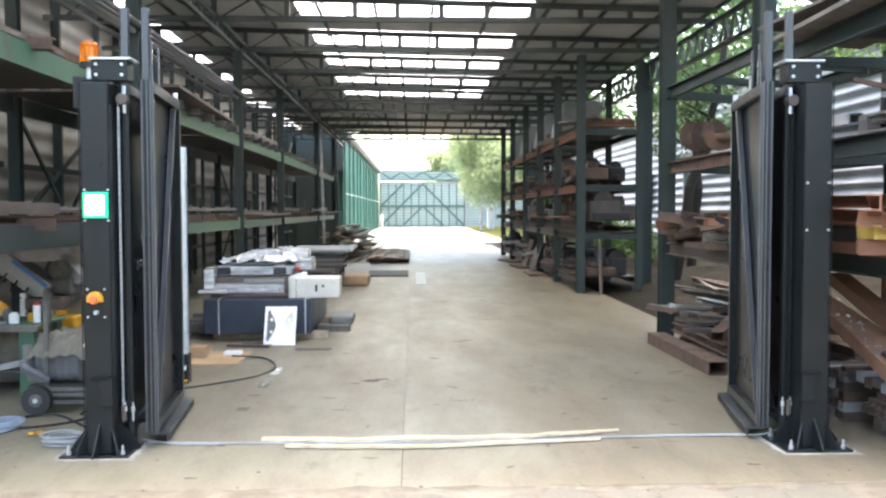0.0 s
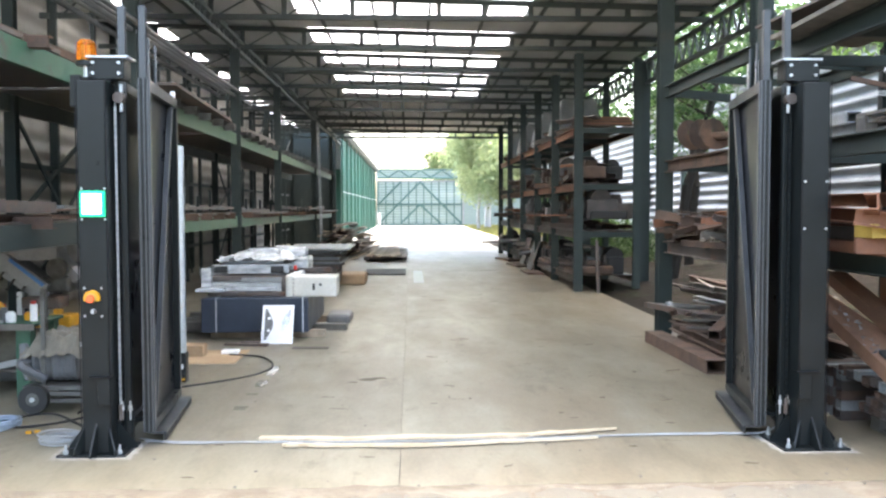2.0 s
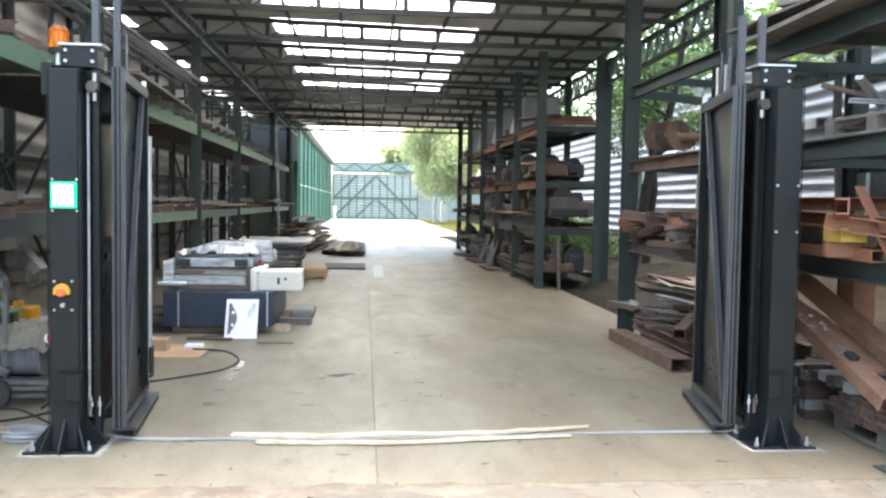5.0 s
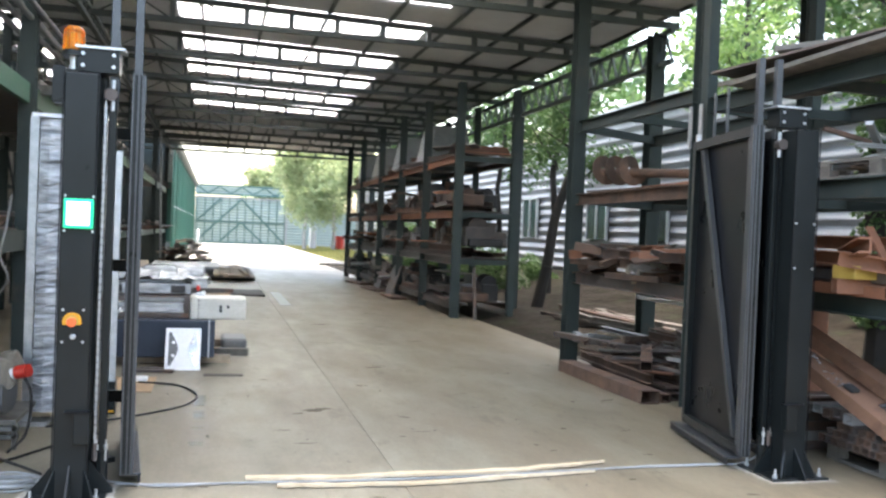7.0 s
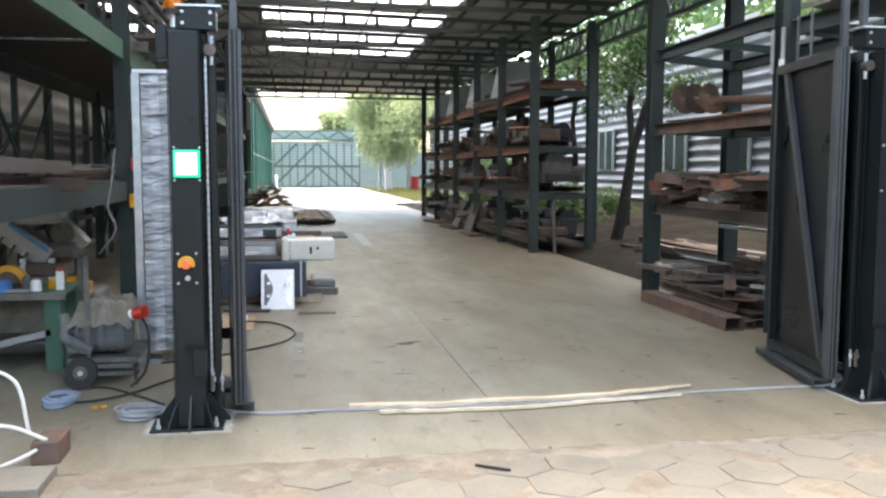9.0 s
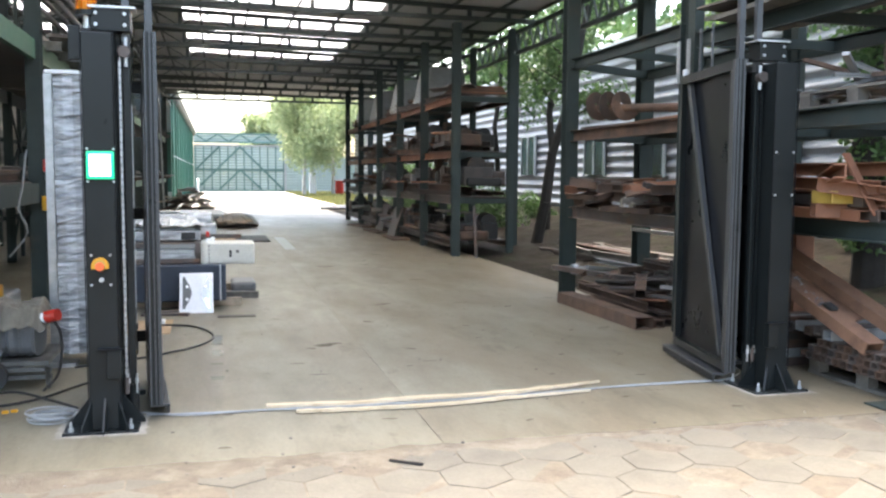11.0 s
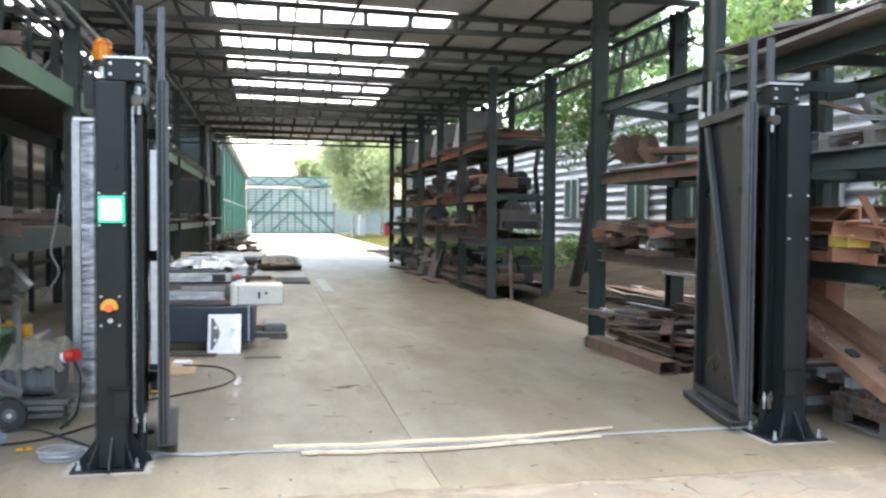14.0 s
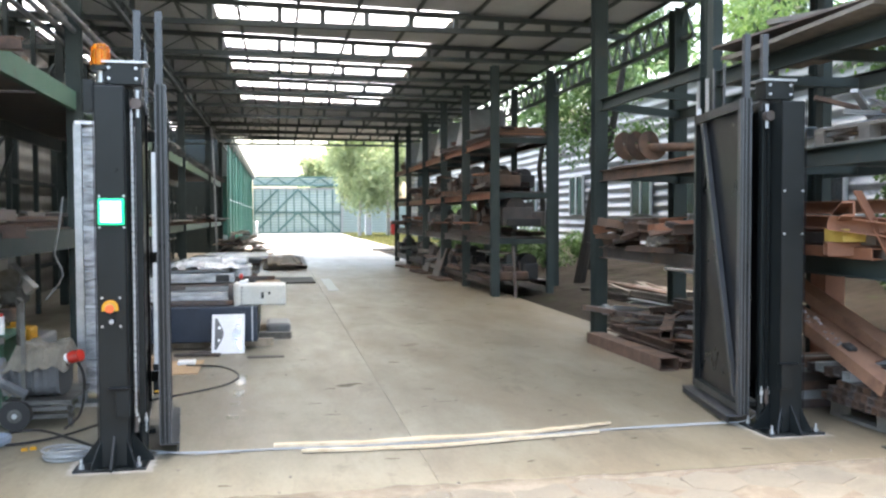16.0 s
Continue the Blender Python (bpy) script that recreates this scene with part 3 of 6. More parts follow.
lattice("lattice_girder", -3.3, -3.0, 34.0, 4.42, 4.62, 0.34, "dark zigzag lattice girder above the side racks")

# columns of the hall
for y in (5.82, 11.6, 17.3, 23.0, 28.8):
    t = thing("steel_column", (4.5, y, 0), "dark green steel hall column", "column", "hall columns", "structure")
    part("shaft", hbeam((4.5, y, 0.015), (4.5, y, 4.5), 0.2, 0.2), "green", t)
    part("base_plate", box(4.34, 4.66, y - 0.16, y + 0.16, 0.0, 0.015), "green", t)


def rack_post(t, x, y, z1, w=0.16, double=False):
    if double:
        part("post", channel((x, y - 0.075, 0), (x, y - 0.075, z1), 0.1, 0.12, side=1), "green", t)
        part("post", channel((x, y + 0.075, 0), (x, y + 0.075, z1), 0.1, 0.12, side=-1), "green", t)
    else:
        part("post", hbeam((x, y, 0), (x, y, z1), w, w), "green", t)


def shelf_beam(t, p, q, h=0.14, m="green", name="shelf_beam"):
    return part(name, channel(p, q, 0.06, h), m, t)


# rack beside the gate: bay a, bay b
rack = thing("storage_rack", (3.6, 1.9, 0), "dark green heavy steel storage rack loaded with profiles", "rack", "racks along the open side")
rack_post(rack, 3.03, -1.06, 5.2)
rack_post(rack, 2.95, 1.9, 5.2, double=True)
rack_post(rack, 2.95, 4.86, 5.2, 0.17)
rack_post(rack, 4.45, 2.4, 5.2, double=True)
rack_post(rack, 4.45, -1.03, 5.2)
part("base_plate", box(2.78, 3.2, -1.25, -0.8, 0.0, 0.012), "green", rack)
for z, x0 in ((1.17, 2.95), (2.0, 2.95), (2.84, 2.95)):
    shelf_beam(rack, (2.95, -0.95, z), (2.95, 1.78, z), 0.15)
    shelf_beam(rack, (4.4, -0.95, z), (4.4, 2.3, z), 0.15)
    for y in (-0.9, 0.4, 1.7):
        part("cross_bar", channel((2.99, y, z - 0.01), (4.38, y, z - 0.01), 0.05, 0.09), "green", rack)
for z in (1.08, 2.06, 2.97):
    shelf_beam(rack, (2.95, 2.0, z), (2.95, 4.78, z), 0.14, {1.08: "dark_steel", 2.06: "rust"}.get(z, "green"))
    shelf_beam(rack, (4.42, 2.45, z), (4.42, 5.72, z), 0.14)
    part("cross_bar", channel((3.03, 4.86, z + 0.0), (4.4, 5.6, z + 0.0), 0.06, 0.1), "green", rack)
    for y in (2.5, 3.7):
        part("cross_bar", channel((2.99, y, z), (4.4, y + 0.4, z), 0.05, 0.08), "green", rack)
for dy in (-0.09, 0.09):
    part("splice_bar", box(2.86, 2.875, 1.9 + dy - 0.025, 1.9 + dy + 0.025, 2.45, 2.85), "zinc", rack)

# racks deeper in the hall
FAR_Y = (10.4, 13.0, 15.6, 18.4, 21.6, 24.4)
far_rack = thing("storage_rack", (3.5, 16, 0), "dark steel storage rack with rust-brown shelf beams, fully loaded", "rack", "racks along the open side")
for y in FAR_Y:
    rack_post(far_rack, 2.95, y, 4.42, 0.15)
    rack_post(far_rack, 4.05, y, 4.36, 0.12)
    for z in (1.06, 1.95, 3.0):
        part("cross_bar", channel((3.02, y, z), (4.0, y, z), 0.05, 0.1), "green", far_rack)
for y0, y1 in zip(FAR_Y, FAR_Y[1:]):
    for z in (0.22, 1.06, 1.95, 3.0):
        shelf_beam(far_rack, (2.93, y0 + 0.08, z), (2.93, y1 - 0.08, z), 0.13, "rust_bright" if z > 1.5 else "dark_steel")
        shelf_beam(far_rack, (4.05, y0 + 0.06, z), (4.05, y1 - 0.06, z), 0.12, "rust")
        part("deck", box(2.98, 4.0, y0 + 0.1, y1 - 0.1, z + 0.067, z + 0.082), "dark_steel", far_rack)

# racks under the closed side
LEFT_Y = (-1.6, 4.15, 9.97, 14.9, 22.6, 28.6)
left_rack = thing("storage_rack", (-4.1, 12, 0), "dark green steel rack with pale green shelf beams along the wall", "rack", "racks along the closed side")
for y in LEFT_Y:
    rack_post(left_rack, -3.3, y, 4.4, 0.15)
    rack_post(left_rack, -4.9, y + 0.6, 4.9, 0.13)
for y0, y1 in zip(LEFT_Y, LEFT_Y[1:]):
    for z, h in ((1.33, 0.2), (2.8, 0.2)):
        # near bay beams take darker greens that stand in for the roof's shade
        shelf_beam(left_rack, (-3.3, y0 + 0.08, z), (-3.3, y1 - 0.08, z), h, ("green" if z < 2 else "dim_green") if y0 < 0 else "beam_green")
        shelf_beam(left_rack, (-4.9, y0 + 0.7, z), (-4.9, y1 + 0.5, z), h, "green")
        part("deck", box(-4.86, -3.34, y0 + 0.1, y1 - 0.1, z + 0.102, z + 0.118), "dark_steel", left_rack)
    part("brace", bar((-4.95, y0 + 0.7, 1.4), (-4.95, y1 + 0.4, 4.2), 0.04, 0.05), "green", left_rack)
    for k in range(int((y1 - y0) / 0.85)):
        y = y0 + 0.5 + k * 0.85
        if y0 < 0 and k % 3:
            continue
        for z in (1.46, 2.93):
            part("bracket", channel((-3.42, y, z - 0.02), (-3.1, y, z - 0.02), 0.1, 0.1), "rust" if z < 2 or y0 < 0 else "cart_grey", left_rack)
            if y0 > 0:
                part("peg", box(-3.62, -3.58, y + 0.3, y + 0.34, z - 0.03, z + (0.42 if k % 2 else 0.3)), "green", left_rack)
    for z in (0.75, 2.1, 3.5):
        part("back_rail", bar((-5.02, y0 + 0.7, z), (-5.02, y1 + 0.5, z), 0.05, 0.07), "green", left_rack)
    if y0 < 0:
        continue
    for f in (0.25, 0.5, 0.75):
        yb = y0 + 0.6 + f * (y1 - y0)
        part("back_post", box(-5.0, -4.93, yb - 0.035, yb + 0.035, 0, 4.8), "green", left_rack)
    part("cross_brace", bar((-4.9, y0 + 0.7, 0.2), (-4.9, (y0 + y1) / 2 + 0.6, 2.6), 0.03, 0.05), "green", left_rack)
    part("cross_brace", bar((-4.86, (y0 + y1) / 2 + 0.6, 0.2), (-4.86, y0 + 0.7, 2.6), 0.03, 0.05), "green", left_rack)

# closed-side wall, shed with green doors, far gate
wall = thing("wall_west", (-6.0, 14, 0), "dim grey-brown ribbed sheet wall behind the racks", "wall", kind="structure")
part("sheet", corrugated((-6.0, 0.6, 0), (0, 35.4, 0), (0, 0, 5.02), 0.3, 0.022, 8), "wall_sheet", wall)
for y in (0.68, *np.arange(2.7, 34, 2.9)):
    part("stud", box(-5.96, -5.84, y - 0.05, y + 0.05, 0, 5.2), "green", wall)
shed = thing("storage_shed", (-4, 53, 0), "long shed with dark green corrugated sliding doors", "shed", kind="structure")
for k in range(13):
    y = 33.6 + k * 2.98
    part("door_panel", corrugated((-3.3 - 0.03 * (k % 2), y, 0.05), (0, 0, 4.7), (0, 2.9, 0), 0.29, 0.02, 6), "shed_green", shed)
    part("post", box(-3.27, -3.2, y - 0.06, y + 0.04, 0, 4.85), "shed_green", shed)
    part("rail", box(-3.275, -3.24, y + 0.06, y + 2.88, 2.3, 2.36), "zinc", shed)
part("fascia", box(-3.5, -3.1, 33.4, 72.6, 4.85, 5.1), "roof_steel", shed)
part("gutter", channel((-3.05, 31.8, 5.02), (-3.05, 72.6, 5.02), 0.12, 0.12), "grey_steel", shed)
part("roof", box(-12, -3.1, 33.2, 73, 5.1, 5.18), "roof_sheet", shed)
part("wall", box(-12, -3.5, 72.4, 72.6, 0, 5.1), "shed_green", shed)
part("wall", box(-12, -3.5, 33.3, 33.45, 0, 5.1), "green", shed)

gate = thing("sliding_gate", (0.7, 75, 0), "wide pale green sheet sliding gate in a grey-green lattice frame", "gate", kind="structure")
part("sheet", corrugated((-3.3, 75.12, 0.06), (8.0, 0, 0), (0, 0, 4.0), 0.25, 0.015, 6), "pale_green", gate)
for x in np.linspace(-3.15, 4.55, 12):
    part("stile", box(x - 0.05, x + 0.05, 75.0, 75.08, 0.05, 4.1), "gate_green", gate)
for z in (0.1, 1.95, 4.1, 4.4, 5.15):
    part("rail", box(-3.25, 4.65, 74.98, 75.06, z - 0.08, z + 0.08), "gate_green" if z != 4.1 else "grey_steel", gate)
for a, b in (((-3.1, 0.2), (0.7, 4.0)), ((0.7, 4.0), (4.5, 0.2)), ((-3.1, 2.0), (-1.1, 4.0)), ((-1.1, 0.2), (0.7, 1.95)), ((0.7, 1.95), (2.6, 0.2))):
    part("brace", bar((a[0], 74.95, a[1]), (b[0], 74.95, b[1]), 0.08, 0.17), "gate_green", gate)
for k in range(8):
    a = -3.2 + k * 0.98
    part("brace", bar((a, 75, 4.45 if k % 2 else 5.1), (a + 0.98, 75, 5.1 if k % 2 else 4.45), 0.06, 0.12), "gate_green", gate)
part("sheet", corrugated((-3.3, 75.2, 4.42), (8.0, 0, 0), (0, 0, 0.7), 0.25, 0.015, 6), "pale_green", gate)
part("gate_post", box(4.6, 4.8, 74.9, 75.1, 0, 4.3), "grey_steel", gate)
fence = thing("sheet_fence", (12, 75, 0), "pale green corrugated sheet fence", "fence", kind="structure")
part("sheet", corrugated((4.8, 75.15, 0.05), (22.0, 0, 0), (0, 0, 3.2), 0.25, 0.015, 6), "pale_green", fence)
for x in (7, 10, 13, 16):
    part("post", box(x - 0.05, x + 0.05, 75.2, 75.3, 0, 3.3), "gate_green", fence)

# neighbouring shed with light ribbed walls on the open side
nb = thing("neighbour_building", (9.2, 12, 0), "white horizontally ribbed sheet building with dark windows", "building", kind="structure")
part("wall", corrugated((9.2, -12, 0.5), (0, 75, 0), (0, 0, 4.6), 0.28, 0.05, 8), "sheet", nb)
part("plinth", box(9.12, 9.4, -12, 63, -0.05, 0.5), "wall_sheet", nb)
part("roof", box(9.0, 17, -12.2, 63, 5.1, 5.2), "roof_sheet", nb)
for y in (-4.0, 2.0, 8.5, 13.6, 17.0, 22.5, 28, 35):
    w = part("window", box(9.08, 9.16, y, y + 1.3, 1.6, 2.9), "glass", nb)
    part("frame", box(9.05, 9.12, y + 0.62, y + 0.68, 1.6, 2.9), "zinc", w)
    part("frame", box(9.05, 9.12, y - 0.06, y, 1.55, 2.95), "zinc", w)
    part("frame", box(9.05, 9.12, y + 1.3, y + 1.36, 1.55, 2.95), "zinc", w)
    part("frame", box(9.05, 9.12, y - 0.06, y + 1.36, 2.9, 2.96), "zinc", w)

# earth banked up against the white building, tree shade put into its colour
bm = bmesh.new()
last = None
for j in range(150):
    y = -1.0 + j * 0.25
    row = []
    for x in (3.42, 3.8, 4.2, 4.7, 5.2, 5.8, 6.4, 7.2, 8.0, 8.7, 9.25):
        f = (x - 3.42) / 5.83
        row.append(bm.verts.new((x, y, -0.06 + 0.05 * (x > 3.5) + 0.6 * f ** 1.2 + (0.15 + f) * (0.14 * noise.noise(Vector((x, y * 0.7, 0))) + 0.06 * noise.noise(Vector((x * 4, y * 4, 3)))))))
    if last:
        for k in range(10):
            bm.faces.new((last[k], last[k + 1], row[k + 1], row[k]))
    last = row
solo("earth_bank", bm, "shaded_earth", (7, 10, 0), "bank of bare earth and leaf mould, darkened for tree shade, along the white building", "ground", kind="structure")

# plain building that closes the yard behind the camera
solo("wall_south", box(-14, 16, -30.4, -30, 0, 5.0), "sheet", (0, -30, 0), "plain grey building wall closing the yard", "wall", kind="structure")

# ---- the folding gate ----
def gate_column(name, xc, y0, y1, px0, px1, py0, py1, s, label):
    """A floor-mounted drive column. s: the way to the opening, +1 or -1 along x."""
    t = thing(name, ((px0 + px1) / 2, (py0 + py1) / 2, 0), label, "gate column", "gate columns")
    part("base_plate", box(px0, px1, py0, py1, 0.0, 0.018, bev=0.002), "black", t)
    part("column", box(xc - 0.087, xc + 0.087, y0, y1, 0.018, 2.35, bev=0.008), "black", t)
    part("rear_channel", channel((xc + s * 0.085, y1 - 0.03, 0.018), (xc + s * 0.085, y1 - 0.03, 2.44), 0.05, 0.05, 0.006), "black", t)
    for x in (xc - 0.06, xc + 0.06):
        part("edge_profile", box(x + 0.028 * (1 if x > xc else -1), x + 0.034 * (1 if x > xc else -1), y0 - 0.004, y0 - 0.0005, 0.1, 2.36), "black_panel", t)
    for gx, gy, dx, dy in ((xc, y0, 0, -1), (xc - 0.087, (y0 + y1) / 2, -1, 0), (xc + 0.087, (y0 + y1) / 2, 1, 0), (xc + 0.07, y0 + 0.01, 0.7, -0.7), (xc - 0.07, y0 + 0.01, -0.7, -0.7)):
        bm = bmesh.new()
        w = Vector((-dy, dx, 0)).normalized() * 0.006
        g = Vector((gx, gy, 0.018))
        o = Vector((dx, dy, 0)) * (0.13 if dx == 0 or dy == 0 else 0.085)
        lo = [bm.verts.new(g + p + w * k) for k in (-1, 1) for p in (Vector((0, 0, 0)), o, o + Vector((0, 0, 0.02)), Vector((0, 0, 0.19)))]
        bm.faces.new(lo[:4])
        bm.faces.new(lo[4:][::-1])
        for k in range(4):
            bm.faces.new((lo[k], lo[(k + 1) % 4], lo[4 + (k + 1) % 4], lo[4 + k]))
        part("gusset", bm, "black", t)
    for bx in (px0 + 0.045, px1 - 0.045):
        for by in (py0 + 0.045, py1 - 0.045):
            b = part("anchor_bolt", rod((bx, by, 0.018), (bx, by, 0.075), 0.008), "zinc", t, "bright zinc anchor bolt")
            part("nut", rod((bx, by, 0.018), (bx, by, 0.038), 0.017, n=6), "zinc", b)
    part("top_bracket", box(xc - 0.1 + s * 0.06, xc + 0.12 + s * 0.06, y1 - 0.16, y1 - 0.02, 2.37, 2.5, bev=0.004), "black", t)
    part("top_plate", box(xc - 0.12 + s * 0.07, xc + 0.14 + s * 0.07, y1 - 0.18, y1, 2.5, 2.512), "zinc", t)
    for dx in (-0.07, 0.09):
        for z in (2.405, 2.47):
            part("bolt_head", rod((xc + dx + s * 0.06, y1 - 0.172, z), (xc + dx + s * 0.06, y1 - 0.16, z), 0.01, n=8), "zinc", t)
    ch, gx = xc + s * 0.113, xc + s * (0.147 if s > 0 else 0.125)
    part("chain", chain_links(ch, y1 - 0.13, 0.3, 2.2), "zinc" if s > 0 else "black", t, "bright steel drive chain" if s > 0 else "")
    part("turnbuckle", rod((ch, y1 - 0.13, 0.2), (ch, y1 - 0.13, 0.3), 0.014), "dark_steel", t)
    part("hinge_post", box(gx - 0.021, gx + 0.021, y1 - 0.1, y1 - 0.05, 0.25, 2.3, bev=0.004), "black", t)
    h = part("hinge_block", rod((gx - s * 0.006, y1 - 0.16, 2.255), (gx - s * 0.006, y1 - 0.1, 2.255), 0.036, n=12), "dark_steel", t)
    part("hinge_pin", rod((gx, y1 - 0.12, 2.17), (gx, y1 - 0.12, 2.34), 0.013), "zinc", h)
    part("lower_pivot", rod((gx, y1 - 0.075, 0.03), (gx, y1 - 0.075, 0.25), 0.034, n=10), "black", t)
    part("pivot_arm", bar((xc + s * 0.06, y1 - 0.06, 0.17), (gx + s * 0.05, y1 + 0.03, 0.17), 0.05, 0.03), "black", t)
    for dx in (-0.025, 0.025):
        part("pivot_nut", rod((gx + dx, y1 - 0.125, 0.262), (gx + dx, y1 - 0.125, 0.29), 0.013, n=6), "zinc", t)
        part("pivot_bolt", rod((gx + dx, y1 - 0.125, 0.2), (gx + dx, y1 - 0.125, 0.32), 0.006, n=6), "zinc", t)
    part("latch_box", box(xc + s * 0.02, xc + s * 0.1, y0 - 0.04, y0 + 0.02, 0.33, 0.5, bev=0.004), "black", t)
    part("latch_cap", box(xc - s * 0.03, xc + s * 0.11, y0 - 0.05, y0 + 0.02, 0.5, 0.508), "black_panel", t)
    part("guide_bar", channel((gx, y1 - 0.075, 2.3), (gx, y1 - 0.075, 2.84), 0.042, 0.042, 0.005), "frame_grey", t)
    return t


def chain_links(x, y, z0, z1):
    bm = bmesh.new()
    z, k = z0, 0
    while z < z1:
        if k % 2:
            box(x - 0.007, x + 0.007, y - 0.004, y + 0.004, z, z + 0.03, bm)
        else:
            box(x - 0.003, x + 0.003, y - 0.008, y + 0.009, z, z + 0.03, bm)
        z += 0.022
        k += 1
    return bm


left_col = gate_column("gate_column", -2.158, -0.33, -0.08, -2.395, -1.97, -0.38, -0.05, 1, "black powder-coated gate drive column with amber beacon and green signal light")
right_col = gate_column("gate_column", 2.395, -0.36, -0.1, 2.19, 2.62, -0.43, -0.02, -1, "black powder-coated gate drive column bolted to the floor")
for x in (2.325, 2.465):
    for z in (1.42, 1.72):
        part("cover_screw", rod((x, -0.368, z), (x, -0.36, z), 0.008, n=8), "zinc", right_col)
part("cover_screw", rod((2.262, -0.155, 1.55), (2.262, -0.15, 1.55), 0.008, n=8), "zinc", right_col)

# signal lamp, emergency stop, key switch, beacon on the first column
yf = -0.33
sig = part("signal_lamp", box(-2.225, -2.075, yf - 0.03, yf - 0.001, 1.505, 1.665, bev=0.004), "lamp_green", left_col, "lit square green signal lamp")
part("lamp_face", box(-2.208, -2.092, yf - 0.034, yf - 0.0305, 1.522, 1.648), "lamp_white", sig)
for x in (-2.222, -2.078):
    for z in (1.49, 1.68):
        part("lamp_screw", rod((x, yf - 0.004, z), (x, yf, z), 0.007, n=8), "zinc", sig)
bm = bmesh.new()
shroud = [(-2.165 + 0.047 * math.cos(a), 1.0 + 0.047 * math.sin(a)) for a in np.linspace(0, math.pi, 15)] + [(-2.212, 0.982), (-2.118, 0.982)]
rows = [[bm.verts.new((x, yf - d, z)) for x, z in shroud] for d in (0.0, 0.03)]
bm.faces.new(rows[0]), bm.faces.new(rows[1])
for k in range(len(shroud)):
    j = (k + 1) % len(shroud)
    bm.faces.new((rows[0][k], rows[0][j], rows[1][j], rows[1][k]))
es = part("emergency_stop", bm, "yellow", left_col, "yellow emergency stop shroud with orange-red button")
part("recess", rod((-2.163, yf - 0.031, 1.003), (-2.163, yf - 0.0302, 1.003), 0.032, n=20), "old_yellow", es)
bm = rod((-2.163, yf - 0.05, 1.0), (-2.163, yf - 0.031, 1.0), 0.014, n=16)
part("button_stem", bm, "orange", es)
part("button", rod((-2.163, yf - 0.066, 0.998), (-2.163, yf - 0.05, 0.998), 0.023, n=20, r2=0.026), "orange", es)
key = part("key_switch", rod((-2.160, yf - 0.02, 0.915), (-2.160, yf, 0.915), 0.014, n=16), "zinc", left_col)
part("key", box(-2.163, -2.143, yf - 0.045, yf - 0.02, 0.912, 0.924), "zinc", key)
for x in (-2.215, -2.110):
    for z in (1.06, 0.885):
        part("cover_screw", rod((x, yf - 0.006, z), (x, yf, z), 0.0075, n=8), "zinc", left_col)
bx, by = -2.222, -0.2
part("beacon_bracket", box(bx - 0.035, bx + 0.06, by - 0.04, by + 0.04, 2.372, 2.38), "black", left_col)
part("beacon_stem", rod((bx, by, 2.38), (bx, by, 2.455), 0.02), "zinc", left_col)
bc = part("beacon", rod((bx, by, 2.455), (bx, by, 2.485), 0.062, n=24), "black", left_col, "amber rotating beacon")
bm = bmesh.new()
prof = ((0.055, 2.485), (0.058, 2.5), (0.056, 2.56), (0.052, 2.6), (0.04, 2.618), (0.0, 2.622))
rings = []
for r, z in prof:
    rings.append([bm.verts.new((bx + max(r, 0.001) * math.cos(a), by + max(r, 0.001) * math.sin(a), z)) for a in np.linspace(0, 2 * math.pi, 24, endpoint=False)])
for a, b in zip(rings, rings[1:]):
    for k in range(24):
        bm.faces.new((a[k], a[(k + 1) % 24], b[(k + 1) % 24], b[k]))
part("lens", bm, "amber", bc, "ribbed amber lens")
part("lamp_core", rod((bx, by, 2.487), (bx, by, 2.565), 0.014, n=12), "amber_core", bc)
part("reflector", rod((bx, by + 0.012, 2.487), (bx, by + 0.012, 2.585), 0.03, n=16), "zinc", bc)
for k in range(10):
    a = 2 * math.pi * k / 10
    part("lens_rib", bar((bx + 0.057 * math.cos(a), by + 0.057 * math.sin(a), 2.49), (bx + 0.053 * math.cos(a), by + 0.053 * math.sin(a), 2.6), 0.006, 0.006), "amber", bc)
part("side_box", box(-2.33, -2.262, -0.2, -0.1, 2.2, 2.4, bev=0.005), "black", left_col)


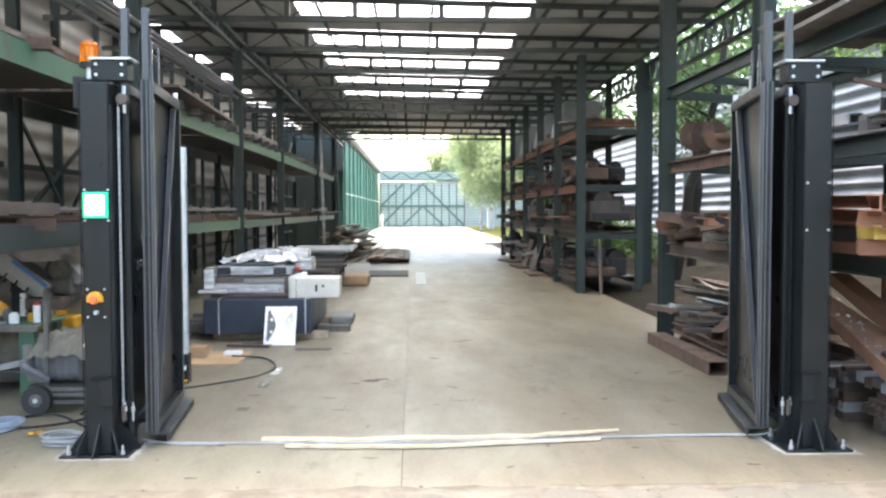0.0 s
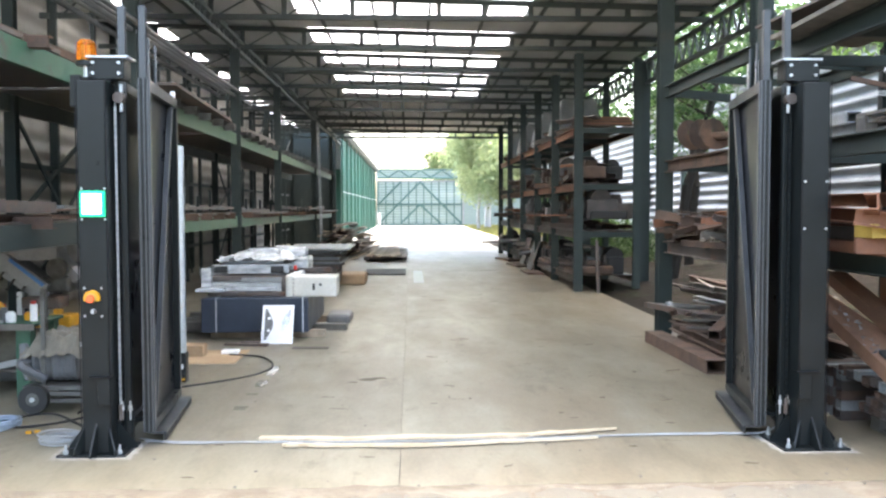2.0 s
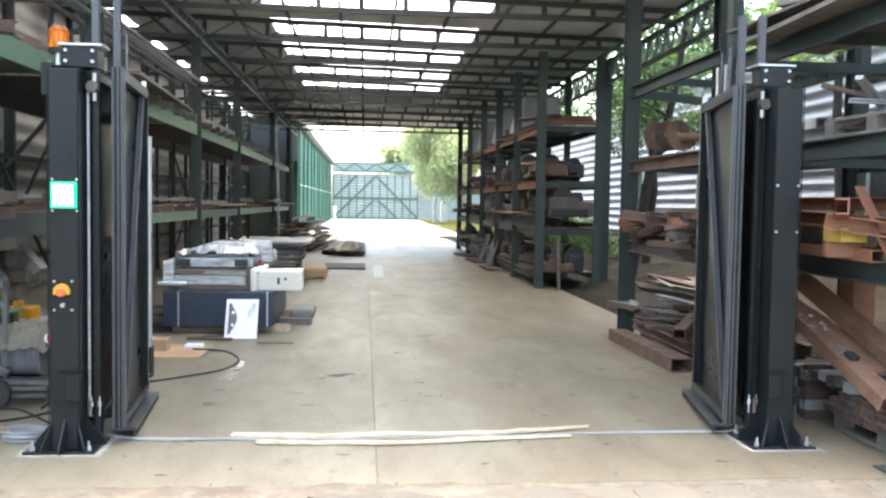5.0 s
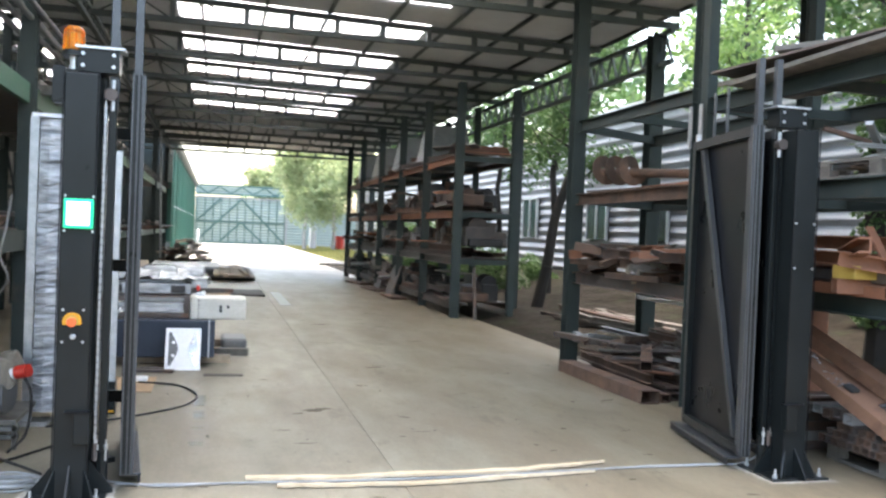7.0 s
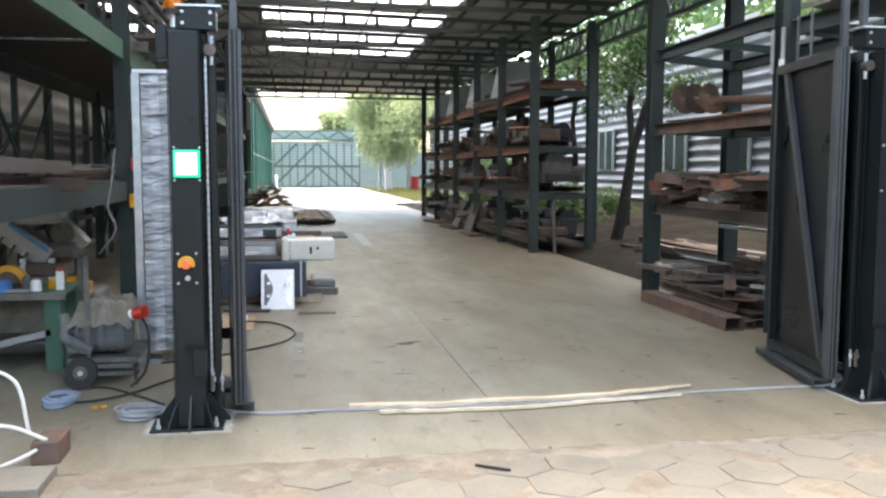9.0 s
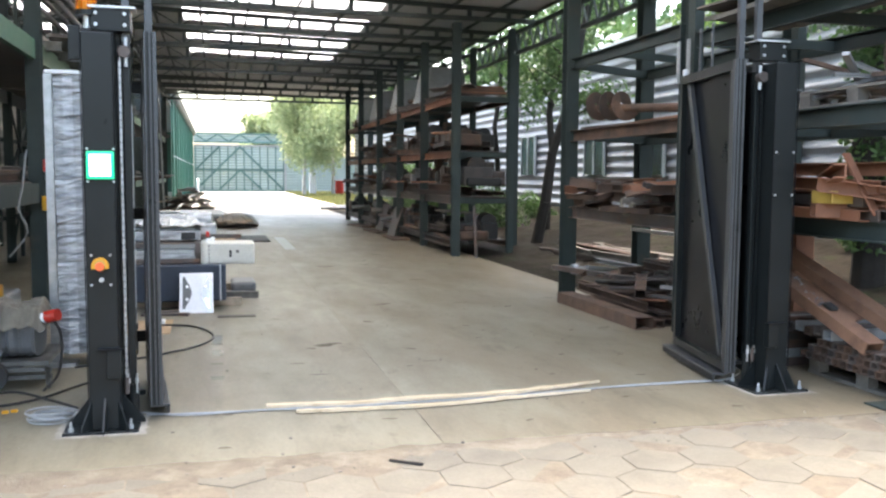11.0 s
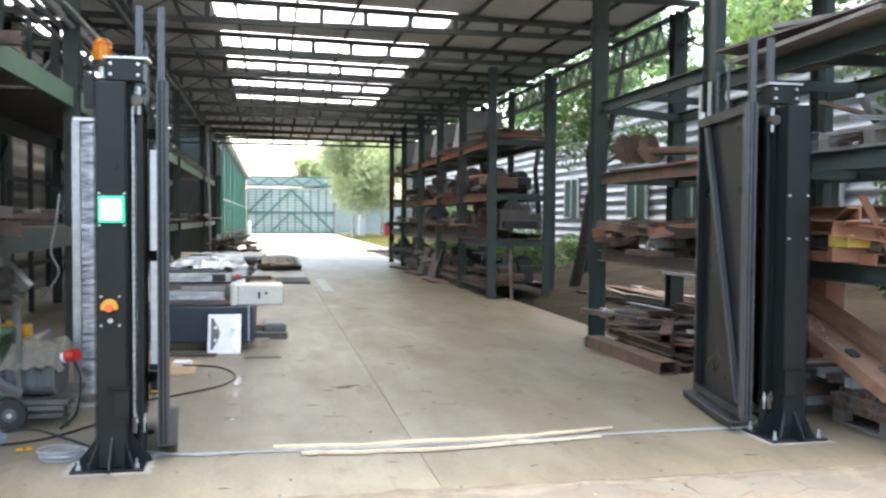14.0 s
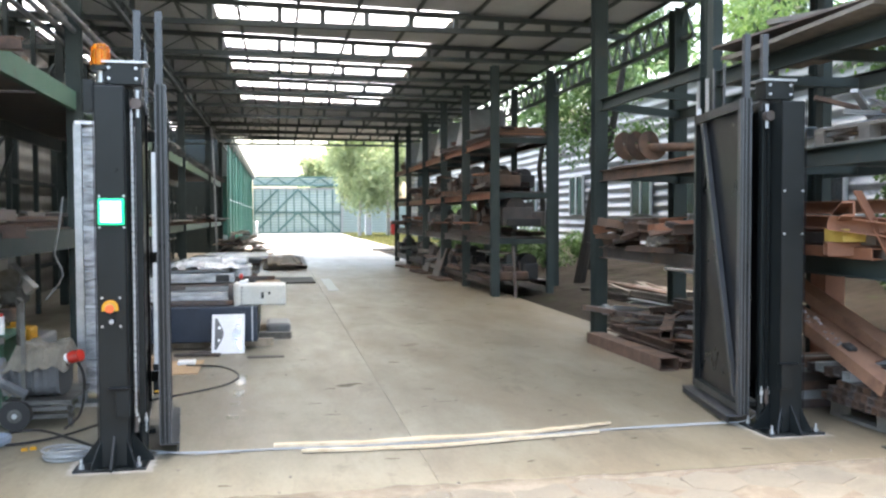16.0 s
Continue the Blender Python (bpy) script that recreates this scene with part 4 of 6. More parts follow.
def gate_leaf(name, a, b, s, label):
    """Two folded leaves standing along the passage, from the hinge a to the free end b (x, y). s: the way to the opening."""
    a, b = Vector((*a, 0)), Vector((*b, 0))
    L = (b - a).length
    u = (b - a).normalized()
    n = Vector((-u.y, u.x, 0))
    n = n if n.x * s > 0 else -n
    Z = Vector((0, 0, 1))
    t = thing(name, a, label, "gate leaf", "gate leaves")

    def P(k, z, off=0.0):
        return a + u * k + Z * z + n * off

    zb, zt = 0.11, 2.385
    for k, w in ((0.03, 0.06), (L - 0.03, 0.05)):
        part("stile", bar(P(k, zb), P(k, zt), w, 0.06, up=n), "black", t)
    for off in (-0.026, 0.004, 0.026):
        part("ridge", bar(P(-0.002, zb, off), P(-0.002, zt, off), 0.008, 0.009, up=n), "frame_grey", t)
    part("stile", bar(P(0.1, zb + 0.06), P(0.1, zt), 0.05, 0.05, up=n), "frame_grey", t)
    for z in (zb + 0.03, zt - 0.035):
        part("rail", bar(P(0.06, z), P(L - 0.06, z), 0.06, 0.06 if z < 1 else 0.07), "black", t)
    part("panel", bar(P(0.06, 1.25, -0.02), P(L - 0.05, 1.25, -0.02), 0.006, zt - zb - 0.12), "black_panel", t)
    for d in (0.0, 0.05):
        part("diagonal_strut", bar(P(L - 0.16 - d, zt - 0.08, 0.004 + d * 0.1), P(0.2 - d * 0.6, zb + 0.1, 0.004 + d * 0.1), 0.03, 0.035, up=n), "frame_grey", t)
    part("edge_profile", bar(P(0.03, zb, 0.036), P(0.03, zt, 0.036), 0.05, 0.012, up=n), "frame_grey", t)
    # second leaf, folded parallel behind the first
    for k in (0.09, L - 0.04):
        part("rear_stile", bar(P(k, zb, -0.135), P(k, zt - 0.02, -0.135), 0.05, 0.035, up=n), "black", t)
    for z in (zb + 0.03, zt - 0.05):
        part("rear_rail", bar(P(0.12, z, -0.135), P(L - 0.07, z, -0.135), 0.03, 0.06), "black", t)
    part("rear_panel", bar(P(0.1, 1.25, -0.14), P(L - 0.05, 1.25, -0.14), 0.006, zt - zb - 0.14), "black_panel", t)
    for z in (0.35, 1.25, 2.15):
        part("leaf_hinge", bar(P(L - 0.01, z, 0.0), P(L - 0.01, z, -0.13), 0.03, 0.08), "black", t)
    part("guide_bar", channel(P(0.03, zt), P(0.03, 2.84), 0.042, 0.042, 0.005), "frame_grey", t)
    f = part("foot_rail", bar(P(0.12, zb - 0.035, 0.03), P(L + 0.09, zb - 0.035, 0.03), 0.12, 0.012), "frame_grey", t)
    part("rubber_lip", bar(P(0.12, zb - 0.06, 0.08), P(L + 0.09, zb - 0.06, 0.08), 0.012, 0.05), "rubber", f)
    for k in (L - 0.32, L - 0.06):
        hb = part("hanger_bar", bar(P(k, zt - 0.1, -0.115), P(k, 2.78, -0.115), 0.035, 0.012, up=n), "frame_grey", t)
        for z in (2.47, 2.6, 2.73):
            # black discs set on the bar paint the darkness inside its holes
            part("hole", rod(P(k, z, -0.108), P(k, z, -0.102), 0.009, n=8), "ink", hb)
    st = part("stop_bolt", bar(P(L - 0.02, 2.0, -0.02), P(L + 0.1, 2.0, -0.02), 0.02, 0.02), "black", t)
    part("stop_clamp", rod(P(L + 0.06, 1.96, -0.02), P(L + 0.06, 2.04, -0.02), 0.014, n=8), "black", st)
    part("end_cap", bar(P(L - 0.03, zt), P(L - 0.03, zt + 0.06), 0.03, 0.03), "white", t)
    return t


gate_leaf("gate_leaf", (-1.880, -0.18), (-1.99, 0.95), 1, "folded black gate leaf with grey frame and diagonal struts")
gate_leaf("gate_leaf", (2.135, -0.19), (2.345, 0.97), -1, "folded black gate leaf with grey frame and diagonal struts")

# broken laths and the grey cable across the passage
def lath(pts, w, label):
    bm = bmesh.new()
    P = curve_pts(pts, 14)
    last = None
    for i, p in enumerate(P):
        p = p + Vector((0, 0.007 * noise.noise(Vector((p.x * 7, w * 90, 0))), 0.004 + 0.004 * noise.noise(Vector((p.x * 4, 2, 0)))))
        q = P[min(i + 1, len(P) - 1)] - P[max(i - 1, 0)]
        sd = Vector((-q.y, q.x, 0)).normalized() * w / 2 * (0.25 + 0.75 * min(1, (len(P) - 1 - i) / 16)) * (0.8 + 0.45 * noise.noise(Vector((p.x * 11, w * 50, 3))))
        row = [bm.verts.new(p + sd * k + Vector((0, 0, z))) for k, z in ((-1, 0), (1, 0), (1, 0.010), (-1, 0.019))]
        if last:
            for k in range(4):
                bm.faces.new((last[k], last[(k + 1) % 4], row[(k + 1) % 4], row[k]))
        else:
            bm.faces.new(row)
        last = row
    bm.faces.new(last)
    return solo("wooden_lath", bm, "wood", (pts[0][0], pts[0][1], 0), label, "lath", "broken laths")


lath(((-1.2, 0.02, 0.003), (-0.98, 0.01, 0.003), (-0.6, -0.03, 0.004), (-0.2, 0.0, 0.004), (0.35, 0.0, 0.004), (0.85, 0.08, 0.004), (1.25, 0.16, 0.004)), 0.105, "splintered pale fresh wooden lath on the concrete")
lath(((-1.02, -0.16, 0.003), (-0.5, -0.19, 0.003), (-0.05, -0.2, 0.004), (0.5, -0.13, 0.004), (1.07, -0.08, 0.004)), 0.078, "narrow pale split lath beside the cable")
solo("floor_cable", tube(curve_pts(((-2.0, 0.02, 0.02), (-1.7, -0.08, 0.01), (-1.2, -0.06, 0.008), (-0.4, -0.1, 0.008), (0.6, -0.06, 0.008), (1.4, 0.02, 0.008), (1.95, 0.02, 0.012), (2.2, -0.05, 0.03), (2.33, -0.1, 0.12)), 8), 0.006), "grey_cable", (0, 0.1, 0), "thin grey cable across the passage floor", "cable")
solo("floor_cable", tube(curve_pts(((-1.95, -0.02, 0.01), (-1.5, -0.05, 0.008), (-0.8, -0.08, 0.008), (0.2, -0.08, 0.008), (1.2, 0.0, 0.008), (2.1, 0.0, 0.01))  , 8), 0.005), "grey_cable", (0, 0.14, 0), "second thin grey cable across the passage", "cable")

# ---- steel stock ----
def stock(name, kind, length, w, h, material):
    bm = bmesh.new()
    if kind == "tube":
        hollow(length, w, h, 0.007, bm)
    elif kind == "channel":
        channel((0, -length / 2, h / 2), (0, length / 2, h / 2), w, h, 0.01, bm)
    elif kind == "h":
        hbeam((0, -length / 2, h / 2), (0, length / 2, h / 2), w, h, 0.012, bm)
    elif kind == "pipe":
        n = 12
        rr = [[bm.verts.new((r * math.cos(2 * math.pi * k / n), y, w / 2 + r * math.sin(2 * math.pi * k / n))) for k in range(n)] for y in (-length / 2, length / 2) for r in (w / 2, w / 2 - 0.008)]
        for k in range(n):
            j = (k + 1) % n
            for a, b in ((rr[0], rr[2]), (rr[3], rr[1]), (rr[1], rr[0]), (rr[2], rr[3])):
                bm.faces.new((a[k], a[j], b[j], b[k]))
    else:
        box(-w / 2, w / 2, -length / 2, length / 2, 0, h, bm)
    return mesh_of(name, bm, material)


LABEL = {"rust": "brown rusted", "rust_bright": "orange rust-primed", "dark_steel": "dark scaled", "grey_steel": "dull grey", "old_wood": "weathered grey timber", "plank_wood": "dry brown timber", "zinc": "galvanised"}
NAME = {"tube": ("hollow_section", "hollow section"), "channel": ("steel_channel", "steel channel"), "h": ("steel_beam", "beam offcut"), "pipe": ("steel_pipe", "pipe"), "flat": ("steel_plate", "plate strip")}
stock_cache = {}


def lay(kind, mat, length, w, h, x, y, z, yaw=0.0, pitch=0.0, roll=0.0, where="on the rack shelf", group="stacked steel stock"):
    key = (kind, mat, round(length, 1), w, h)
    name = "timber" if mat in ("old_wood", "plank_wood") else NAME[kind][0]
    if key not in stock_cache:
        stock_cache[key] = stock(name, kind, round(length, 1), w, h, mat)
    ob = new(name, stock_cache[key])
    ob.matrix_world = pose(x, y, z, pitch, roll, yaw)
    tagged(ob, f"{LABEL[mat]} {'board' if name == 'timber' else NAME[kind][1]} {where}", "timber" if name == "timber" else "steel profile", group)
    return ob


def pile(x0, x1, y0, y1, z, layers, seed, kinds, mats, long, where, group, spread=6, fill=1.0, across=False):
    """Layers of loose stock in a bed x0..x1, y0..y1 on height z."""
    r = random.Random(seed)
    lz = z
    for k in range(layers):
        x = x0 + r.uniform(0, 0.1) + 0.03 * k
        top = 0
        while x < x1 - 0.05 - 0.04 * k:
            kind, (w, h) = r.choice(kinds)
            if r.random() < fill:
                L = min(r.uniform(*long), y1 - y0)
                y = r.uniform(y0 + L / 2, y1 - L / 2) if y1 - y0 > L else (y0 + y1) / 2
                lay(kind, r.choice(mats), L, w, h, x + w / 2, y, lz + 0.002, r.uniform(-spread, spread) + (90 if across else 0), r.uniform(-0.6, 0.6), 0, where, group)
                top = max(top, h)
            x += w + r.uniform(0.004, 0.05)
        lz += top * 0.92 if top else 0.05
    return lz


T8, T6, C10, P5, F12 = ("tube", (0.1, 0.08)), ("tube", (0.06, 0.06)), ("channel", (0.06, 0.1)), ("pipe", (0.06, 0.06)), ("flat", (0.14, 0.02))
H12 = ("h", (0.12, 0.12))
MIX = (T8, T6, C10, F12, P5)
# bay a: middle shelf with orange stock, its ends to the passage
pile(2.78, 4.3, -0.9, 1.75, 1.247, 3, 3, (T8, T8, C10, F12), ("rust_bright", "rust", "rust_bright", "dark_steel"), (1.6, 2.6), "on the middle rack shelf", "orange stock on the rack", 5)
for x, y, z, yaw, L, pt in ((2.8, 0.3, 1.46, 8, 1.9, 2), (2.75, -0.4, 1.5, -30, 0.8, -6), (3.15, 0.5, 1.56, 3, 2.2, 0), (2.9, -0.62, 1.4, 62, 0.7, 8)):
    lay("channel", "rust_bright", L, 0.08, 0.1, x, y, z, yaw, pt, 0, "on top of the orange pile", "orange stock on the rack")
lay("tube", "rust_bright", 0.6, 0.12, 0.1, 2.96, -0.42, 1.26, 70, 0, 0, "lying across the shelf edge", "orange stock on the rack")
solo("yellow_box", box(2.69, 2.87, -0.5, -0.28, 1.362, 1.452, bev=0.004), "old_yellow", (2.9, -0.25, 1.37), "worn yellow metal box on the orange pile", "box")
lay("flat", "rust_bright", 0.5, 0.09, 0.012, 2.88, -0.55, 1.5, 20, 60, 0, "standing up from the orange pile", "orange stock on the rack")
# bay a, upper shelf: pallet, grey profiles, scrap; top: planks
def pallet(at, yaw, label):
    t = thing("pallet", (0, 0, 0), label, "pallet", "wooden pallets")
    for k in range(5):
        part("deck_board", box(-0.6, 0.6, -0.4 + k * 0.17, -0.29 + k * 0.17, 0.118, 0.14), "old_wood", t)
    for x in (-0.53, 0, 0.53):
        for y in (-0.35, 0, 0.35):
            part("block", box(x - 0.06, x + 0.06, y - 0.045, y + 0.045, 0.022, 0.1), "old_wood", t)
        part("stringer", box(x - 0.06, x + 0.06, -0.4, 0.4, 0.1, 0.118), "old_wood", t)
    for y in (-0.35, 0, 0.35):
        part("skid", box(-0.6, 0.6, y - 0.045, y + 0.045, 0.0, 0.022), "old_wood", t)
    t.matrix_world = pose(*at, 0, 0, yaw)
    return t


pallet((3.38, -0.3, 2.077), 90, "weathered grey wooden pallet on the upper shelf")
pile(2.92, 3.4, 0.3, 1.5, 2.077, 2, 11, (T8, C10), ("grey_steel", "zinc"), (0.7, 1.1), "on the upper shelf", "grey stock on the rack", 14, across=False)
r = random.Random(8)
for k in range(16):
    lay(r.choice(("flat", "tube", "channel")), r.choice(("rust", "grey_steel", "zinc", "dark_steel")), r.uniform(0.3, 0.9), 0.05, 0.03, r.uniform(3.05, 3.7), r.uniform(-0.75, 0.05), 2.23 + 0.03 * (k % 6), r.uniform(0, 180), r.uniform(-24, 24), 0, "in a scrap heap on the pallet", "scrap on the pallet")
bm = bmesh.new()
bmesh.ops.create_cone(bm, cap_ends=True, segments=40, radius1=0.16, radius2=0.16, depth=0.05, matrix=pose(3.15, -0.5, 2.4, 86, 0, 62))
solo("gear_wheel", bm, "rust", (3.05, -0.45, 2.23), "rusty toothed gear wheel on the pallet", "gear")
for k in range(7):
    lay("flat", "old_wood", r.uniform(1.6, 2.5), 0.22, 0.035, 2.84 + 0.2 * k, 0.12 + r.uniform(-0.15, 0.25), 2.925 + 0.04 * (k % 3), r.uniform(-7, 7), r.uniform(-1.5, 1.0), r.uniform(-10, 10), "laid on top of the rack", "boards on the rack")
for k in range(4):
    lay("flat", "dark_steel", 2.3, 0.3, 0.02, 2.85 + 0.25 * k, 0.2, 3.0 + 0.03 * (k % 2), r.uniform(-6, 6), 1.0, r.uniform(-6, 6), "laid on top of the rack", "boards on the rack")
for k in range(9):
    lay("flat", "old_wood", r.uniform(0.5, 1.6), 0.1, 0.04, 2.85 + r.uniform(0, 0.9), r.uniform(-0.5, 1.5), 3.03 + 0.03 * (k % 3), r.uniform(-40, 40), r.uniform(-4, 4), r.uniform(-15, 15), "thrown on top of the rack", "boards on the rack")
solo("plastic_rag", tube(curve_pts(((2.84, 3.05, 1.3), (2.82, 3.04, 1.22), (2.84, 2.98, 1.14), (2.82, 2.86, 1.18), (2.84, 2.8, 1.26)), 6), 0.03), "cloth", (2.84, 3.0, 1.2), "pale rag hanging from the shelf edge", "rag")
# bay b
pile(2.75, 4.2, 2.05, 4.75, 1.152, 3, 21, (T8, H12, C10, T6), ("rust", "rust", "dark_steel", "rust"), (0.5, 1.4), "on the middle shelf", "rusty offcuts on the rack", 16, 0.9)
for k in range(12):
    lay(r.choice(("tube", "channel", "h")), r.choice(("rust", "rust", "rust_bright")), r.uniform(0.3, 0.7), 0.1, 0.1, 2.8 + r.uniform(0, 0.5), 2.2 + 0.2 * k, 1.34 + r.uniform(0, 0.1), r.uniform(40, 130), r.uniform(-9, 9), 0, "heaped on the middle shelf", "rusty offcuts on the rack")
pile(2.9, 4.2, 2.1, 4.7, 2.132, 1, 22, (F12, C10, T8), ("rust", "rust_bright"), (1.8, 2.6), "on the upper shelf", "rusty stock on the rack", 4)
auger = thing("drill_auger", (3.3, 3.9, 2.22), "rusty brown screw auger lying on the rack", "auger")
part("shaft", rod((3.1, 4.6, 2.4), (3.5, 2.8, 2.3), 0.05), "rust", auger)
for k in range(3):
    bm = bmesh.new()
    c = Vector((3.1, 4.55, 2.42)).lerp(Vector((3.5, 2.8, 2.32)), 0.03 + 0.14 * k)
    last = None
    for i in range(25):
        a = 2 * math.pi * i / 24
        sp = Vector((0.2, -0.97, 0)) * (0.17 * i / 24)
        e = Vector((0.97, 0.2, 0)) * math.cos(a) + Vector((0, 0, 1)) * math.sin(a)
        row = [bm.verts.new(c + sp + e * q) for q in (0.045, 0.18)]
        row += [bm.verts.new(c + sp + e * q + Vector((0.003, -0.012, 0))) for q in (0.045, 0.18)]
        if last:
            bm.faces.new((last[0], last[1], row[1], row[0]))
            bm.faces.new((last[2], row[2], row[3], last[3]))
            bm.faces.new((last[1], last[3], row[3], row[1]))
        last = row
    part("flight", bm, "rust", auger)
# floor of bay b
lay("tube", "rust", 2.0, 0.2, 0.13, 2.66, 3.18, 0.0, 1, 0, 0, "on the floor along the passage", "steel on the floor by the rack")
z = pile(2.82, 4.2, 2.2, 4.7, 0.0, 2, 31, (T8, H12, C10, F12), ("rust", "dark_steel", "grey_steel", "rust"), (1.2, 2.4), "under the rack", "steel on the floor by the rack", 9)
for x, y, zz, yaw, m, k, L, w, h in ((3.0, 4.0, 0.33, 24, "dark_steel", "tube", 1.5, 0.08, 0.06), (3.0, 2.9, 0.3, -28, "rust", "tube", 1.2, 0.12, 0.1), (3.5, 3.9, 0.4, 12, "grey_steel", "channel", 1.7, 0.1, 0.06),
                               (3.3, 2.9, 0.24, -48, "rust_bright", "flat", 0.9, 0.3, 0.01), (3.2, 3.5, 0.22, 50, "rust", "flat", 1.1, 0.1, 0.03), (3.7, 3.0, 0.42, 5, "rust", "channel", 1.9, 0.12, 0.1), (2.98, 4.75, 0.32, 80, "grey_steel", "pipe", 0.5, 0.06, 0.06)):
    lay(k, m, L, w, h, x, y, zz, yaw, 1.5, 0, "on the floor heap by the rack", "steel on the floor by the rack")
for i in range(4):
    for j in range(3):
        lay("tube", "dark_steel", 1.2, 0.06, 0.05, 3.45 + 0.064 * i + 0.02 * j, 2.9, 0.42 + 0.053 * j, -20, 0, 0, "bundled under the rack", "bundled square tubes")
solo("crumpled_film", box(2.92, 3.0, 4.58, 4.72, 0.28, 0.42, bev=0.03), "wrap", (2.95, 4.65, 0.25), "crumpled pale plastic film on the heap", "film")
lay("tube", "zinc", 2.0, 0.04, 0.04, 3.95, 4.0, 0.82, 0, 0, 0, "on a low stand", "grey stand tubes")
lay("tube", "zinc", 0.8, 0.04, 0.04, 3.95, 3.05, 0.42, 0, 90, 0, "on a low stand", "grey stand tubes")

rs = random.Random(44)
for k in range(46):
    kd, (w, h) = rs.choice((T6, F12, C10, P5, ("flat", (0.05, 0.012)), ("tube", (0.04, 0.04)), ("pipe", (0.035, 0.035))))
    lay(kd, rs.choice(("rust", "dark_steel", "dark_steel", "rust", "grey_steel", "old_wood")), rs.uniform(0.4, 1.3), w, h, rs.uniform(2.95, 3.9), rs.uniform(2.5, 4.5), rs.uniform(0.2, 0.42), rs.choice((rs.uniform(-30, 30), rs.uniform(40, 140))), rs.uniform(-8, 8), rs.uniform(-20, 20), "on the floor heap by the rack", "steel on the floor by the rack")
for k in range(40):
    kd, (w, h) = rs.choice((T6, T8, F12, C10, ("flat", (0.05, 0.012)), ("tube", (0.05, 0.05)), P5))
    lay(kd, rs.choice(("rust", "rust", "dark_steel", "old_wood", "rust")), rs.uniform(0.2, 0.8), w, h, rs.uniform(2.8, 3.7), rs.uniform(2.15, 4.7), rs.uniform(1.24, 1.46), rs.uniform(0, 180), rs.uniform(-14, 14), rs.uniform(-25, 25), "heaped on the middle shelf", "rusty offcuts on the rack")
# floor of bay a: pallet with square tubes, two big leaning hollow beams
pallet((3.45, -0.45, 0.0), 90, "broken wooden pallet under a stack of square tubes")
for j in range(3):
    for i in range(15 - 2 * j):
        lay("tube", ("rust", "dark_steel", "rust")[(i + j) % 3], 1.0, 0.07, 0.055, 3.45 + 0.01 * j, -0.95 + 0.074 * i + 0.06 * j, 0.142 + 0.057 * j, 90 + 0.6 * (i % 3), 0, 0, "stacked crosswise on the pallet", "square tubes on the pallet")
for j in range(5):
    for i in range(6):
        lay("tube", ("dark_steel", "rust", "grey_steel")[(i + 2 * j) % 3], 0.9, 0.08, 0.07, 3.4 + 0.02 * (i % 2), 0.4 + 0.084 * i, 0.142 + 0.073 * j - 0.14, 90, 0, 0, "stacked beside the pallet", "square tubes on the floor")
for k in range(6):
    lay("tube", ("grey_steel", "old_wood", "rust")[k % 3] if k % 3 != 1 else "dark_steel", 0.9, 0.09, 0.07, 3.4, -0.2 + 0.11 * k, 0.32 + 0.02 * (k % 2), 88, 0, 0, "on the tube stack", "square tubes on the pallet")
lean = thing("box_beam", (2.97, -0.6, 0.3), "big brown hollow steel beam leaning on the stack with foil scraps", "steel beam", "leaning beams")
m = Matrix.LocRotScale((2.98, 0.12, 0.555), Euler((radians(21), 0, radians(3))), None)
bm = hollow(1.5, 0.15, 0.095, 0.006)
bm.transform(m)
part("beam", bm, "brown_primer", lean)
bm = bmesh.new()
rr = random.Random(4)
for k in range(46):
    p = m @ Vector((rr.uniform(-0.06, 0.05), rr.uniform(-0.25, 0.45), 0.097 + abs(rr.gauss(0, 0.008))))
    q = Vector((rr.gauss(0, 1), rr.gauss(0, 1), rr.gauss(0, 0.5))).normalized() * rr.uniform(0.012, 0.035)
    w = Vector((rr.gauss(0, 1), rr.gauss(0, 1), rr.gauss(0, 1))).normalized() * rr.uniform(0.008, 0.02)
    bm.faces.new([bm.verts.new(v) for v in (p, p + q, p + q + w, p + w)])
tagged(part("foil_scraps", bm, "wrap", lean, "crinkled shiny foil scraps"), kind="stuff")
bm = box(-0.035, 0.045, -0.3, -0.2, 0.097, 0.13, bev=0.015)
bm.transform(m)
part("dark_film", bm, "rubber", lean, "crumpled black film")
lean2 = thing("box_beam", (3.3, -0.6, 0.3), "brown primed steel beam leaning beside the first", "steel beam", "leaning beams")
bm = hollow(1.7, 0.16, 0.09, 0.006)
bm.transform(Matrix.LocRotScale((3.27, 0.22, 0.66), Euler((radians(21), 0, radians(5))), None))
part("beam", bm, "brown_primer", lean2)
lean3 = thing("box_beam", (3.12, -0.4, 0.3), "flat brown steel plate leaning between two beams", "steel plate", "leaning beams")
bm = box(-0.09, 0.09, -0.6, 0.6, 0.0, 0.012)
bm.transform(Matrix.LocRotScale((3.13, 0.35, 0.66), Euler((radians(19), radians(-8), radians(8))), None))
part("plate", bm, "brown_primer", lean3)
lay("flat", "rust", 0.8, 0.3, 0.02, 3.9, -0.5, 0.35, 20, 3, 0, "on the floor stack", "square tubes on the floor")
solo("red_cabinet", box(4.2, 4.42, 1.9, 2.15, 0.0, 1.0, bev=0.01), "rust_bright", (4.35, 1.95, 0), "faded red-brown steel cabinet behind the rack", "cabinet")

pile(4.75, 6.0, 5.9, 10.8, -0.05, 3, 41, (("flat", (0.2, 0.06)), H12, C10), ("dark_steel", "old_wood", "rust"), (1.5, 3.5), "heaped behind the rack", "stock behind the racks", 12)
